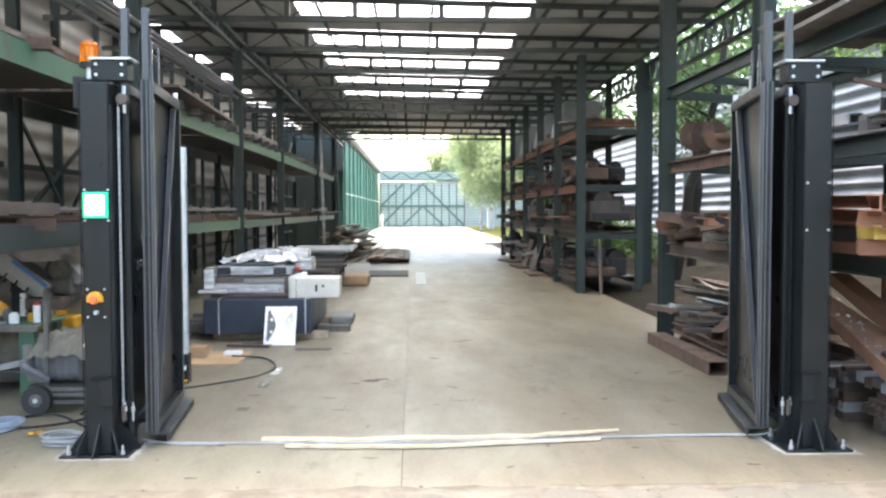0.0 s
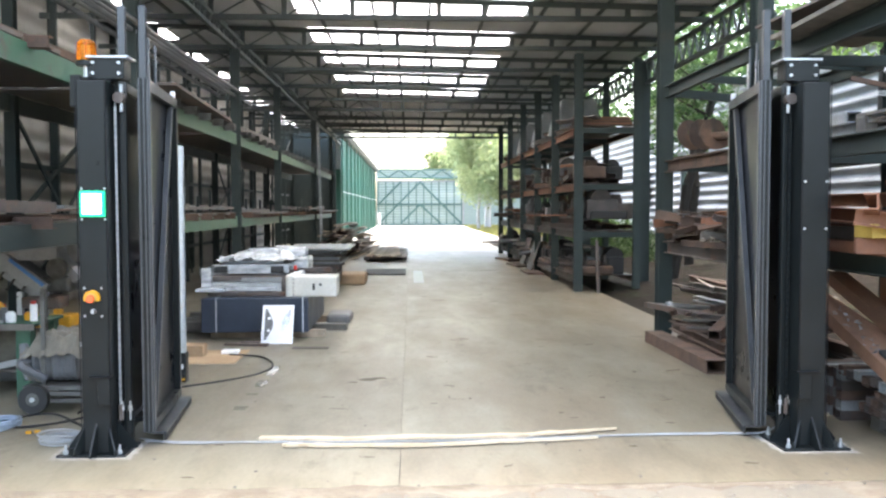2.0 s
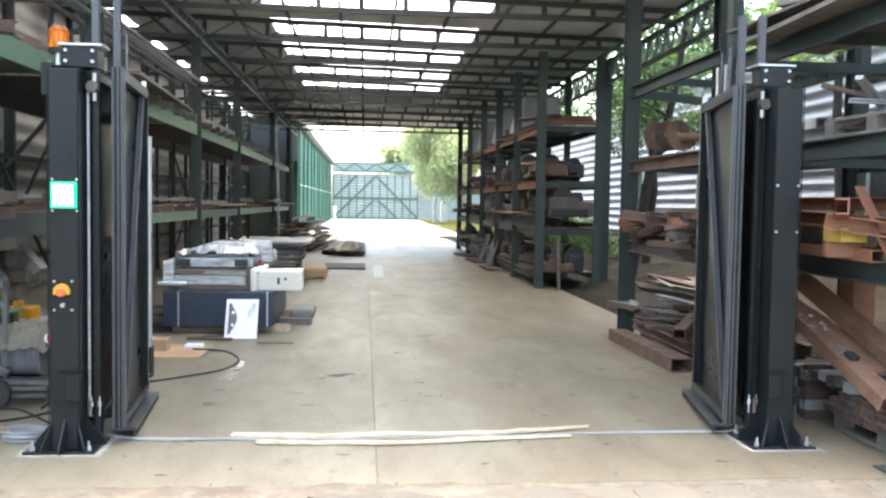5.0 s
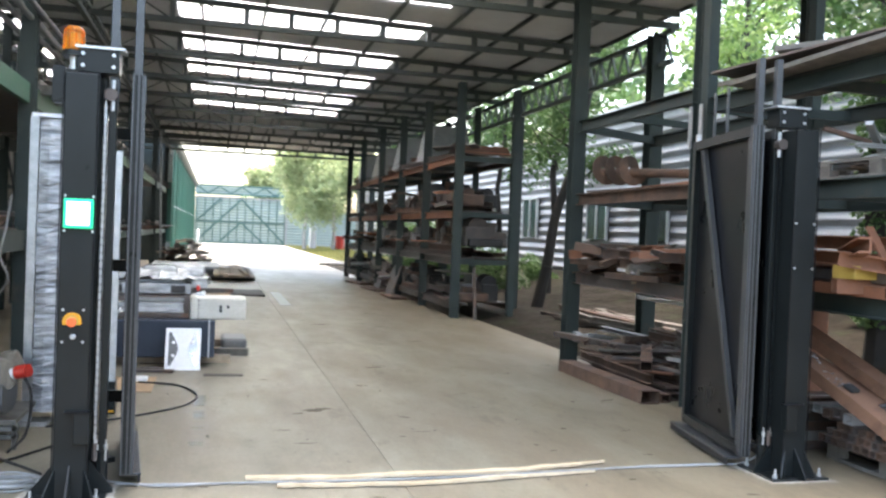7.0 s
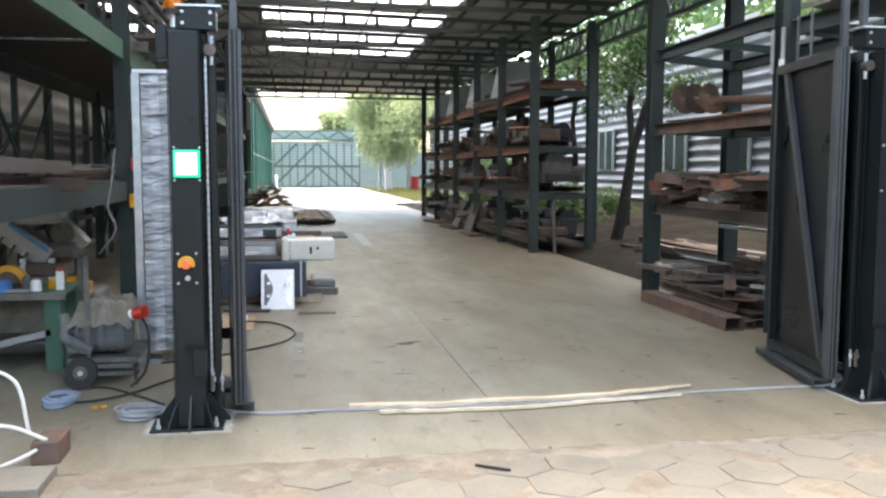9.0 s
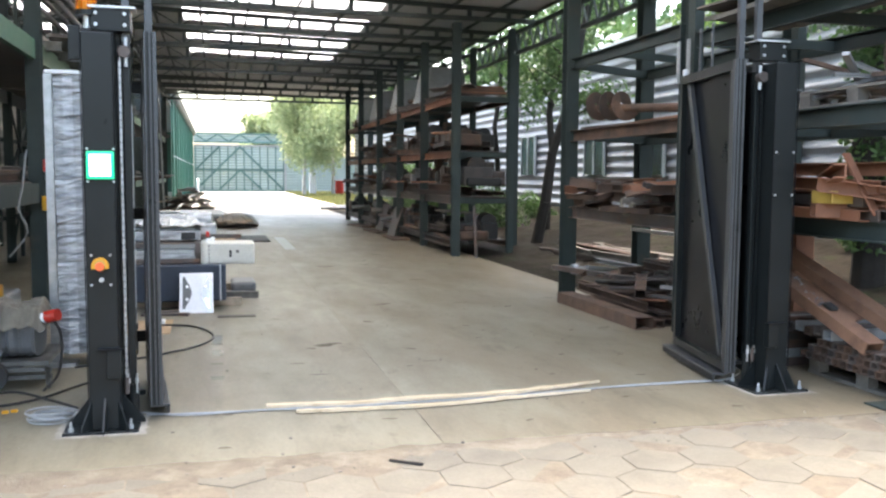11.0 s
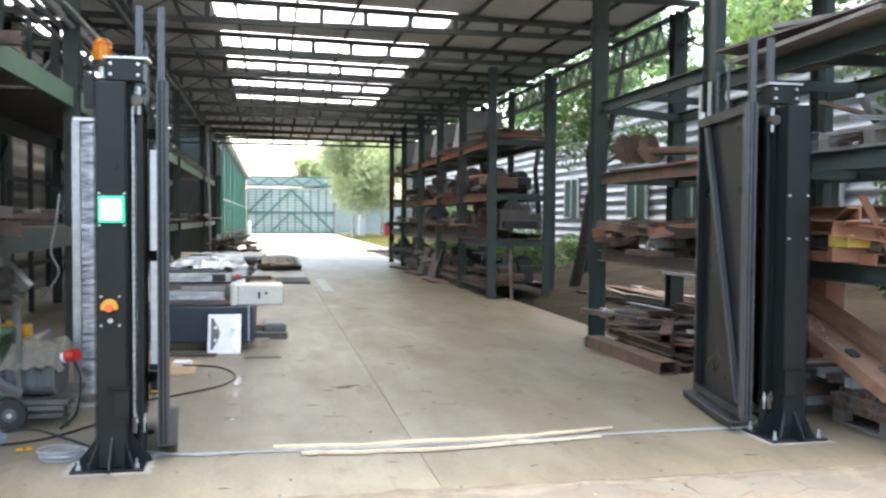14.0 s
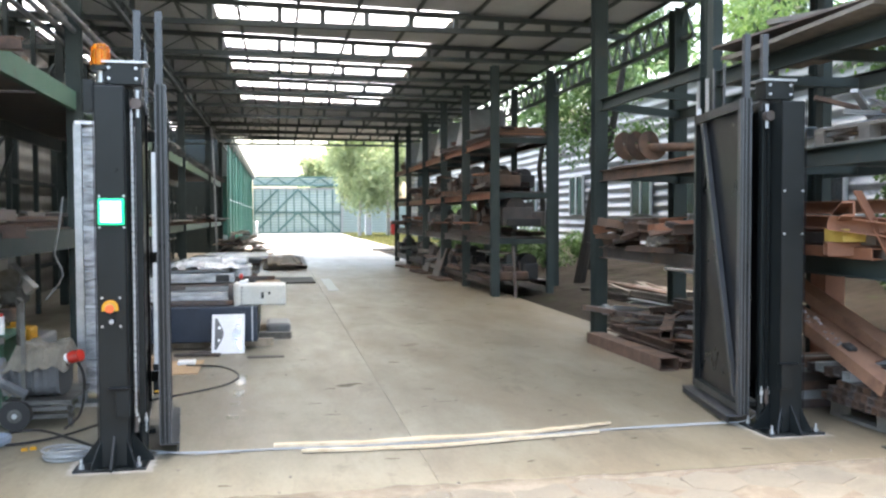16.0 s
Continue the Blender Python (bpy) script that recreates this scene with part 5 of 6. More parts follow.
pile(4.9, 6.2, 0.5, 5.0, -0.05, 2, 42, (("flat", (0.2, 0.06)), C10), ("dark_steel", "old_wood"), (1.5, 3.0), "heaped behind the rack", "stock behind the racks", 12)
# far racks: stock on every shelf
for i, (y0, y1) in enumerate(zip(FAR_Y, FAR_Y[1:])):
    for j, zz in enumerate((0.306, 1.146, 2.036, 3.086)):
        if i > 2 and j == 0:
            continue
        pile(2.9, 3.95, y0 + 0.15, y1 - 0.15, zz, (2, 3, 2, 1)[j] + (i + j) % 2, 50 + 7 * i + j, (T8, C10, F12, H12), ("rust", "dark_steel", "dark_steel", "rust") if j else ("dark_steel", "rust"), (0.7, 2.2), "on the far rack shelf", "stock on the far racks", 10, 0.75)
rf = random.Random(71)
for k in range(90):
    y = rf.uniform(10.7, 24.0)
    kd, (w, h) = rf.choice((T6, F12, C10, P5, ("flat", (0.05, 0.012)), ("tube", (0.04, 0.04)), T8))
    lay(kd, rf.choice(("rust", "dark_steel", "dark_steel", "rust_bright", "old_wood", "grey_steel", "rust")), rf.uniform(0.4, 1.6), w, h, rf.uniform(2.95, 3.7), y, rf.choice((0.45, 1.32, 1.4, 2.2, 2.3, 3.2)) + rf.uniform(0, 0.12), rf.choice((rf.uniform(-25, 25), rf.uniform(50, 130))), rf.uniform(-9, 9), rf.uniform(-30, 30), "heaped on the far rack", "stock on the far racks")
rr = random.Random(17)
for k in range(54):
    y = rr.uniform(10.7, 23.5) if k > 14 else rr.uniform(10.6, 13.6)
    zz = (0.31, 1.35, 2.12)[k % 3]
    w, d, h = rr.uniform(0.3, 0.7), rr.uniform(0.35, 0.9), rr.uniform(0.25, 0.62)
    x = rr.uniform(3.2, 3.8)
    mat = rr.choice(("dark_steel", "rubber", "rust", "grey_plastic", "rubber"))
    mp = thing("machine_part", (x, y, zz), "dark worn machine part on the far rack", "machine part", "machine parts on the far racks")
    part("housing", box(x - w / 2, x + w / 2, y - d / 2, y + d / 2, zz, zz + h * 0.62, bev=0.03), mat, mp)
    part("flange", rod((x - w / 2 - 0.04, y, zz + h * 0.4), (x - w / 2, y, zz + h * 0.4), h * 0.3, n=14), "dark_steel", mp)
    if k % 2:
        part("drum", rod((x, y - d * 0.3, zz + h * 0.62), (x, y + d * 0.3, zz + h * 0.66), h * 0.32, n=14), mat, mp)
    else:
        part("lug", box(x - w * 0.3, x + w * 0.1, y - d * 0.35, y - d * 0.05, zz + h * 0.62, zz + h, bev=0.02), mat, mp)
        part("lug", box(x - w * 0.1, x + w * 0.35, y + d * 0.1, y + d * 0.3, zz + h * 0.62, zz + h * 0.85, bev=0.02), mat, mp)
for y, w in ((13.8, 1.3), (16.6, 1.5), (19.6, 1.6), (22.6, 1.2)):
    bm = bmesh.new()
    vs = [bm.verts.new(p) for p in ((3.0, y - w / 2, 3.17), (4.0, y - w / 2, 3.17), (4.0, y + w / 2, 3.17), (3.0, y + w / 2, 3.17), (3.15, y - w / 2.6, 3.95), (3.9, y - w / 2.6, 3.95), (3.9, y + w / 2.6, 3.95), (3.15, y + w / 2.6, 3.95))]
    for f in ((0, 1, 2, 3), (4, 5, 6, 7), (0, 1, 5, 4), (1, 2, 6, 5), (2, 3, 7, 6), (3, 0, 4, 7)):
        bm.faces.new([vs[k] for k in f])
    bmesh.ops.bevel(bm, geom=bm.edges[:], offset=0.03, segments=2, affect="EDGES")
    solo("sheet_hood", bm, "grey_steel", (3.5, y, 3.17), "large dusty grey sheet-metal hood on the top shelf", "hood", "hoods on the far racks")
for k in range(6):
    lay("flat", "rust_bright" if k % 2 else "rust", 1.0, 0.12, 0.03, 3.5, 10.55 + 0.05 * k, 3.1 + 0.033 * k, 90, 0, 0, "at the rack's end", "stock on the far racks")
lay("flat", "old_wood", 1.6, 0.3, 0.03, 3.2, 11.4, 0.8, 4, 0, 0, "on the low stand", "boards by the far rack")
lay("pipe", "dark_steel", 1.0, 0.06, 0.06, 3.25, 10.1, 0.47, 0, 80, 0, "leaning against the far rack", "leaning pipes")
for k in range(3):
    ob = solo("steel_sheet", bar((2.75 + 0.1 * k, 15.8 + 2.2 * k, 0.02), (2.98 + 0.1 * k, 15.8 + 2.2 * k, 0.75), 0.9, 0.02, up=(1, 0, 0)), "dark_steel", (2.8, 15.8 + 2.2 * k, 0), "dark steel panel leaning at the far rack foot", "panel", "leaning panels")
    lay("flat", "rust", 1.4, 0.4, 0.05, 2.75, 15.2 + 2.6 * k, 0.0, 5 * k, 0, 0, "on the floor by the far rack", "plates by the far rack")

# closed-side racks: boards and beams on both shelves
for i, (y0, y1) in enumerate(zip(LEFT_Y, LEFT_Y[1:])):
    for j, zz in enumerate((1.455, 2.92)):
        pile(-4.7, -3.25, y0 + 0.2, y1 - 0.2, zz, 2 - (i > 2) * (j == 1), 90 + 5 * i + j, (F12, C10, T8, ("flat", (0.3, 0.04))), ("rust", "dark_steel", "dark_steel", "grey_steel", "old_wood") if i else ("rust", "dark_steel", "dark_steel"), (1.8, 4.8), "on the wall rack shelf", "stock on the wall racks", 3, 0.8)
for k in range(5):
    solo("wall_pipe", rod((-3.55 + 0.09 * k, -3, 3.55 + 0.06 * (k % 3)), (-3.55 + 0.09 * k, 9.8, 3.55 + 0.06 * (k % 3)), 0.03), "grey_plastic", (-3.5, 3, 3.5), "long dark pipe stored high on the wall rack", "pipe", "pipes on the wall rack")
ld = thing("ladder", (-3.15, 22, 0), "grey aluminium ladder leaning upright at the wall rack", "ladder")
for y in (21.9, 22.35):
    part("stile", bar((-3.0, y, 0), (-3.12, y, 4.3), 0.03, 0.06), "grey_steel", ld)
for k in range(15):
    zz = 0.25 + 0.275 * k
    part("rung", rod((-3.0 - 0.12 * zz / 4.3, 21.9, zz), (-3.0 - 0.12 * zz / 4.3, 22.35, zz), 0.015, n=8), "grey_steel", ld)

# ---- things on the closed side, on the floor ----
st = thing("sheet_stack", (-2.0, 5.6, 0), "dark blue-black strapped stack of steel sheets on timber bearers", "sheet stack")
part("block", box(-2.66, -1.4, 4.8 - 0.27, 6.7 - 0.27, 0.09, 0.5, bev=0.012), "tarp", st)
for y in (5.0, 6.4):
    part("bearer", box(-2.6, -1.22, y - 0.05 - 0.2, y + 0.05 - 0.2, 0.0, 0.088), "plank_wood", st)
part("strap", box(-2.49, -2.475, 4.79 - 0.27, 6.71 - 0.27, 0.085, 0.508), "zinc", st)
part("strap", box(-1.47, -1.455, 4.79 - 0.27, 6.71 - 0.27, 0.085, 0.508), "zinc", st)
for k in range(5):
    lay("flat", "old_wood", 0.8, 0.12, 0.08, -2.95 + 0.05 * k, 5.0 + 0.25 * k, 0.0 if k % 2 else 0.082, 84, 0, 0, "beside the sheet stack", "timber offcuts")
mc = thing("machine", (-2.0, 5.7, 0.5), "film-wrapped grey and cream machine beds piled on the sheet stack", "machine")
for j, (x0, x1, z0, z1, m) in enumerate(((-2.62, -1.55, 0.5, 0.56, "dark_steel"), (-2.6, -1.62, 0.58, 0.66, "grey_steel"), (-2.66, -1.6, 0.67, 0.74, "dark_steel"), (-2.58, -1.68, 0.755, 0.87, "wrap"), (-2.5, -1.75, 0.875, 0.91, "grey_steel"))):
    part("bed", box(x0, x1, 5.0 + 0.07 * j - 0.27, 6.6 - 0.05 * j - 0.27, z0, z1, bev=0.012), m, mc)
for x in (-2.5, -1.82):
    # black blocks stand for the dark inside of the bed's openings
    o = part("opening", box(x - 0.08, x + 0.08, 5.19 - 0.27, 5.205 - 0.27, 0.77, 0.855, bev=0.01), "ink", mc)
part("cover", box(-2.25, -1.85, 5.5 - 0.27, 6.1 - 0.27, 0.915, 1.06, bev=0.05), "wrap", mc)
part("cover", box(-1.85, -1.5, 5.7 - 0.27, 6.3 - 0.27, 0.75, 0.93, bev=0.03), "wrap", mc)
part("stop_switch", box(-1.62, -1.58, 5.2 - 0.27, 5.25 - 0.27, 0.8, 0.86, bev=0.008), "red", mc)
part("white_bracket", box(-1.62, -1.52, 5.1 - 0.27, 5.5 - 0.27, 0.67, 0.78, bev=0.01), "white", mc)
part("film_scrap", box(-2.75, -2.4, 4.88 - 0.27, 5.05 - 0.27, 0.56, 0.61, bev=0.02), "wrap", mc)
rm = random.Random(6)
for k in range(6):
    x0, y0, z0 = -2.55 + 0.12 * k, 5.05 + 0.13 * k, (0.56, 0.66, 0.74)[k % 3] - 0.0
    part("wrapped_bar", bar((x0 - 0.1, y0 - 0.27, z0 + 0.03), (x0 + 0.75, y0 - 0.3, z0 + 0.035), 0.06, 0.05), ("wrap", "grey_steel", "dark_steel")[k % 3], mc)
for k in range(3):
    part("roller", rod((-2.62 + 0.02 * k, 4.78 + 0.1 * k, 0.56 + 0.075 * k), (-1.66, 4.78 + 0.1 * k, 0.56 + 0.075 * k), 0.026, n=14), ("grey_steel", "wrap", "zinc")[k], mc)
part("motor", rod((-1.95, 5.75, 0.99), (-1.55, 5.7, 0.97), 0.09, n=18), "wrap", mc)
part("side_plate", box(-2.72, -2.6, 4.8, 5.6, 0.6, 0.84, bev=0.01), "wrap", mc)
part("bracket", box(-1.75, -1.63, 4.78, 4.9, 0.56, 0.68, bev=0.008), "dark_steel", mc)
bm = bmesh.new()
bmesh.ops.create_grid(bm, x_segments=26, y_segments=20, size=0.5, matrix=pose(-2.1, 5.5, 0.93))
for v in bm.verts:
    dx, dy = v.co.x + 2.1, v.co.y - 5.5
    v.co.x, v.co.y = -2.1 + dx * 0.95, 5.5 + dy * 1.1
    v.co.z = 0.93 + 0.11 * max(0, 1 - (2.2 * dx) ** 2 - (2 * dy) ** 2) + 0.05 * noise.noise(Vector((dx * 6, dy * 6, 2))) + 0.03 * noise.noise(Vector((dx * 15, dy * 15, 7)))
part("loose_film", bm, "wrap", mc, "crumpled loose stretch film")
cb = thing("control_box", (-1.3, 5.1, 0.5), "cream painted machine gearbox cover jutting over the stack", "machine cover")
part("cover", box(-1.62, -1.07, 4.92 - 0.27, 5.35 - 0.27, 0.5, 0.745, bev=0.02), "cream", cb)
part("neck", rod((-1.74, 4.86, 0.62), (-1.66, 4.86, 0.62), 0.13, n=20), "dark_steel", cb)
part("end_cap", box(-1.68, -1.6, 4.9 - 0.27, 5.37 - 0.27, 0.48, 0.765, bev=0.03), "cream", cb)
for k in range(5):
    part("bolt", rod((-1.585, 4.645, 0.53 + 0.045 * k), (-1.585, 4.65, 0.53 + 0.045 * k), 0.009, n=8), "dark_steel", cb)
part("badge", box(-1.36, -1.33, 4.914 - 0.27, 4.919 - 0.27, 0.58, 0.66), "ink", cb)
part("badge", box(-1.28, -1.25, 4.914 - 0.27, 4.919 - 0.27, 0.63, 0.66), "ink", cb)
wp = thing("metal_sheet", (-1.725, 4.3, 0), "white glossy metal sheet with dark curved cutouts leaning on the stack", "sheet")
bm = box(-0.182, 0.182, -0.003, 0.003, 0, 0.475)
mt = Matrix.LocRotScale((-1.725, 4.19, 0.004), Euler((radians(-27), 0, 0)), None)
bm.transform(mt)
part("sheet", bm, "white", wp)
for sx, mat in ((-1, "grey_plastic"), (1, "mirror")):
    bm = bmesh.new()
    pts = [Vector((sx * 0.15, 0, 0.05)), Vector((sx * 0.15, 0, 0.425)), Vector((sx * 0.12, 0, 0.425))]
    pts += [Vector((sx * (0.05 + 0.07 * abs(math.cos(a)) ** 1.5), 0, 0.2375 + 0.17 * math.cos(a))) for a in np.linspace(0.25, math.pi - 0.25, 12)]
    pts += [Vector((sx * 0.12, 0, 0.05))]
    f = bm.faces.new([bm.verts.new(p + Vector((0, -0.006, 0))) for p in pts])
    e = bmesh.ops.extrude_face_region(bm, geom=[f])
    bmesh.ops.translate(bm, verts=[v for v in e["geom"] if isinstance(v, bmesh.types.BMVert)], vec=(0, 0.0025, 0))
    bm.transform(mt)
    cut = part("inlay", bm, mat, wp, "dark curved inlay" if sx < 0 else "mirror-like curved inlay")
    for zz in (0.16, 0.31):
        bm = rod((sx * 0.1, -0.01, zz), (sx * 0.1, -0.0065, zz), 0.017, n=14)
        bm.transform(mt)
        part("spot", bm, "white", cut)
solo("foam_wedge", box(-1.32, -1.0, 5.9, 6.5, 0.0, 0.13, bev=0.04), "grey_plastic", (-1.15, 6.2, 0), "dark rubber wedge on the floor", "wedge")
lay("flat", "old_wood", 0.5, 0.12, 0.08, -1.25, 5.4, 0.0, 80, 0, 0, "by the sheet stack", "timber offcuts")
tb = thing("board_stack", (-2.0, 11, 0), "grey board stack on a low dark trestle", "boards")
part("board", box(-2.55, -1.35, 10.6, 12.6, 0.78, 0.82), "grey_steel", tb)
part("board", box(-2.5, -1.45, 10.7, 12.5, 0.735, 0.778), "grey_plastic", tb)
for k in range(5):
    part("board", box(-2.48 + 0.02 * (k % 2), -1.5 - 0.03 * (k % 3), 10.75 + 0.03 * k, 12.4, 0.5 + 0.046 * k, 0.54 + 0.046 * k), ("grey_plastic", "dark_steel")[k % 2], tb)
for y in (10.9, 12.2):
    part("trestle_bar", box(-2.45, -1.55, y - 0.05, y + 0.05, 0.4, 0.498), "dark_steel", tb)
    for x in (-2.35, -1.65):
        part("leg", box(x - 0.05, x + 0.05, y - 0.05, y + 0.05, 0, 0.4), "dark_steel", tb)
part("shelf", box(-2.4, -1.6, 10.9, 12.2, 0.1, 0.3), "dark_steel", tb)
solo("cardboard_wad", box(-1.75, -1.1, 12.0, 12.9, 0.0, 0.22, bev=0.05), "card", (-1.4, 12.4, 0), "flattened brown cardboard heap on the floor", "cardboard")
solo("rubber_mat", box(-1.3, -0.3, 14.6, 16.4, 0.0, 0.03, bev=0.01), "rubber", (-0.8, 15.5, 0), "dark rubber mat lying on the floor", "mat")
# long thin rectangle, paler than the slab
solo("floor_marking", box(-0.12, 0.1, 12.4, 16.0, 0.0, 0.004), "grey_steel", (0, 14, 0), "pale rectangle on the floor", "floor marking", kind="structure")
rh = random.Random(61)
for y in (20.6, 23.0, 25.2):
    lay("flat", "old_wood", 1.3, 0.12, 0.12, -0.95, y, 0.0, 90, 0, 0, "carrying the long planks", "bearers under the planks")
for j in range(2):
    for k in range(8 - 2 * j):
        lay("flat", rh.choice(("plank_wood", "plank_wood", "old_wood")), rh.uniform(5.0, 6.5), 0.13, 0.035, -1.42 + 0.15 * k + 0.05 * j, 22.8 + rh.uniform(-0.5, 0.5), 0.122 + 0.045 * j, rh.uniform(-1.5, 1.5), 0, rh.uniform(-3, 3), "in the long floor heap", "long boards on the hall floor")
for k in range(52):
    f = rh.random()
    lay("flat", rh.choice(("plank_wood", "plank_wood", "rust", "plank_wood")), rh.uniform(4.0, 7.0), rh.choice((0.14, 0.2, 0.26)), 0.04, -2.95 + 1.25 * f, 25.2 + rh.uniform(-1.2, 1.6), 0.03 + 1.2 * rh.random() * (1 - abs(f - 0.45) * 1.3), rh.uniform(-6, 3), rh.uniform(-2.0, 2.0), rh.uniform(-14, 14), "in the long floor heap", "long boards on the hall floor")

# packaging, cord
solo("cardboard_box", box(-2.6, -2.35, 3.3, 3.5, 0.012, 0.13, bev=0.004), "card", (-2.5, 3.4, 0), "small brown cardboard box on cardboard", "box")
solo("cardboard_sheet", box(-2.75, -1.95, 2.95, 3.75, 0.0, 0.01), "card", (-2.3, 3.3, 0), "flattened cardboard sheet on the floor", "cardboard")
solo("white_case", box(-2.2, -2.02, 3.45, 3.6, 0.012, 0.05, bev=0.01), "white", (-2.1, 3.5, 0), "small white and black case on cardboard", "case")
lay("flat", "dark_steel", 0.5, 0.08, 0.03, -2.05, 4.1, 0.0, 80, 0, 0, "on the floor", "bars by the sheet stack")
lay("flat", "dark_steel", 0.4, 0.06, 0.03, -1.95, 4.25, 0.0, 95, 0, 0, "on the floor", "bars by the sheet stack")
lay("flat", "dark_steel", 0.4, 0.12, 0.006, -1.3, 3.9, 0.0, 88, 0, 0, "on the floor", "bars by the sheet stack")
solo("power_cord", tube(curve_pts(((-2.1, 3.4, 0.02), (-1.75, 3.3, 0.008), (-1.55, 2.8, 0.008), (-1.62, 2.35, 0.008), (-1.9, 2.0, 0.008), (-2.25, 1.72, 0.008), (-2.6, 1.55, 0.01)), 10), 0.009), "rubber", (-1.8, 2.5, 0), "dark power cord curving over the floor", "cord")
bm = bmesh.new()
for cx, cy, rx, ry, seed in ((-0.56, 2.06, 0.11, 0.1, 1), (-0.47, 2.12, 0.08, 0.05, 2), (-0.7, 1.94, 0.06, 0.025, 3), (0.2, 1.2, 0.08, 0.012, 4), (0.35, 4.4, 0.12, 0.03, 5), (-0.9, 3.6, 0.07, 0.02, 6), (0.0, 1.05, 0.05, 0.012, 8), (1.4, 6.8, 0.18, 0.03, 9), (0.3, 8.9, 0.2, 0.05, 7)):
    q = random.Random(seed)
    bm.faces.new([bm.verts.new((cx + rx * math.cos(a) * q.uniform(0.45, 1.1), cy + ry * math.sin(a) * q.uniform(0.45, 1.1), 0.0022 + 0.0001 * seed)) for a in np.linspace(0, 2 * math.pi, 18, endpoint=False)])
q = random.Random(31)
for k in range(46):
    cx, cy = q.uniform(-1.5, 2.6), -0.8 + 12 * q.random() ** 1.3
    L, W, a0 = q.uniform(0.02, 0.1) * (1 + cy * 0.07), q.uniform(0.006, 0.02) * (1 + cy * 0.07), q.uniform(-0.5, 0.5)
    pts = [(L * math.cos(a) * q.uniform(0.5, 1.1), W * math.sin(a) * q.uniform(0.5, 1.1)) for a in np.linspace(0, 2 * math.pi, 12, endpoint=False)]
    bm.faces.new([bm.verts.new((cx + u * math.cos(a0) - v * math.sin(a0), cy + u * math.sin(a0) + v * math.cos(a0), 0.0018)) for u, v in pts])
tagged(solo("floor_stain", bm, "stain", (0, 3, 0), "dark brown dirt stains on the concrete", "stain"), kind="stuff")

# smooth shiny patches in the slab, paled for skylight glints; pale mortar round the base plates
for y0, y1 in ((2.3, 2.78), (1.78, 2.08), (1.42, 1.5), (0.88, 1.02)):
    bm = bmesh.new()
    q = random.Random(int(y0 * 100))
    n = 14
    lo = [bm.verts.new((-1.56 + q.uniform(-0.012, 0.012), y0 + (y1 - y0) * k / n, 0.003)) for k in range(n + 1)]
    hi = [bm.verts.new((-1.465 + q.uniform(-0.012, 0.012), y0 + (y1 - y0) * k / n, 0.003)) for k in range(n + 1)]
    for k in range(n):
        bm.faces.new((lo[k], hi[k], hi[k + 1], lo[k + 1]))
    solo("polished_patch", bm, "shiny_floor", (-1.5, y0, 0), "smooth shiny floor patch, paled for the skylight reflection", "floor patch", "polished floor patches", "structure")
for cx, cy, hx, hy, seed in ((-2.18, -0.215, 0.25, 0.205, 4), (2.405, -0.225, 0.25, 0.245, 9)):
    bm = bmesh.new()
    q = random.Random(seed)
    ring = []
    for k in range(48):
        a = 2 * math.pi * k / 48
        m_ = max(abs(math.cos(a)), abs(math.sin(a)))
        f = 1.0 + q.uniform(-0.03, 0.09)
        ring.append(bm.verts.new((cx + hx * f * math.cos(a) / m_, cy + hy * f * math.sin(a) / m_, 0.0025)))
    bm.faces.new(ring)
    solo("mortar_smear", bm, "grout", (cx, cy, 0), "pale mortar smeared round the column base plate", "mortar", "mortar under the columns", "structure")

# wrapped upright unit
wu = thing("wrapped_unit", (-2.5, 1.85, 0), "tall aluminium door unit wrapped in shiny stretch film", "wrapped unit")
bm = bmesh.new()
rings = []
rq = random.Random(9)
for i in range(110):
    zz = 0.1 + i * 2.2 / 109 + rq.uniform(-0.006, 0.006)
    rings.append([bm.verts.new((x + rq.gauss(0, 0.003), y + rq.gauss(0, 0.006), zz + rq.gauss(0, 0.005))) for x, y in ((-2.72, 1.66), (-2.65, 1.65), (-2.58, 1.66), (-2.5, 1.64), (-2.4, 1.66), (-2.3, 1.68), (-2.28, 2.0), (-2.72, 2.02))])
for a, b in zip(rings, rings[1:]):
    for k in range(8):
        bm.faces.new((a[k], a[(k + 1) % 8], b[(k + 1) % 8], b[k]))
bm.faces.new(rings[0]), bm.faces.new(rings[-1])
part("film", bm, "wrap", wu)
part("side_profile", channel((-2.76, 1.7, 0), (-2.76, 1.7, 2.31), 0.06, 0.07, 0.006), "zinc", wu)
part("side_profile", channel((-2.18, 1.85, 0.3), (-2.18, 1.85, 2.1), 0.05, 0.06, 0.006), "zinc", wu)
ec = part("end_box", box(-2.215, -2.145, 1.8, 1.9, 0.04, 0.3, bev=0.004), "black", wu)
part("label", box(-2.207, -2.153, 1.796, 1.7995, 0.06, 0.075), "yellow", ec)
part("label", box(-2.195, -2.165, 1.796, 1.7995, 0.16, 0.2), "white", ec)
part("top_cap", box(-2.78, -2.5, 1.66, 1.78, 2.312, 2.34), "white", wu)
part("foot", box(-2.8, -2.6, 1.6, 1.8, 0, 0.03), "zinc", wu)

# work table with tools
tbl = thing("work_table", (-3.6, 1.7, 0), "low green steel work table cluttered with cans and tools", "table")
part("tabletop", box(-4.3, -3.28, 1.42, 2.05, 0.585, 0.61, bev=0.006), "dim_green", tbl)
part("rim", box(-4.3, -3.27, 1.40, 1.418, 0.56, 0.612), "old_wood", tbl)
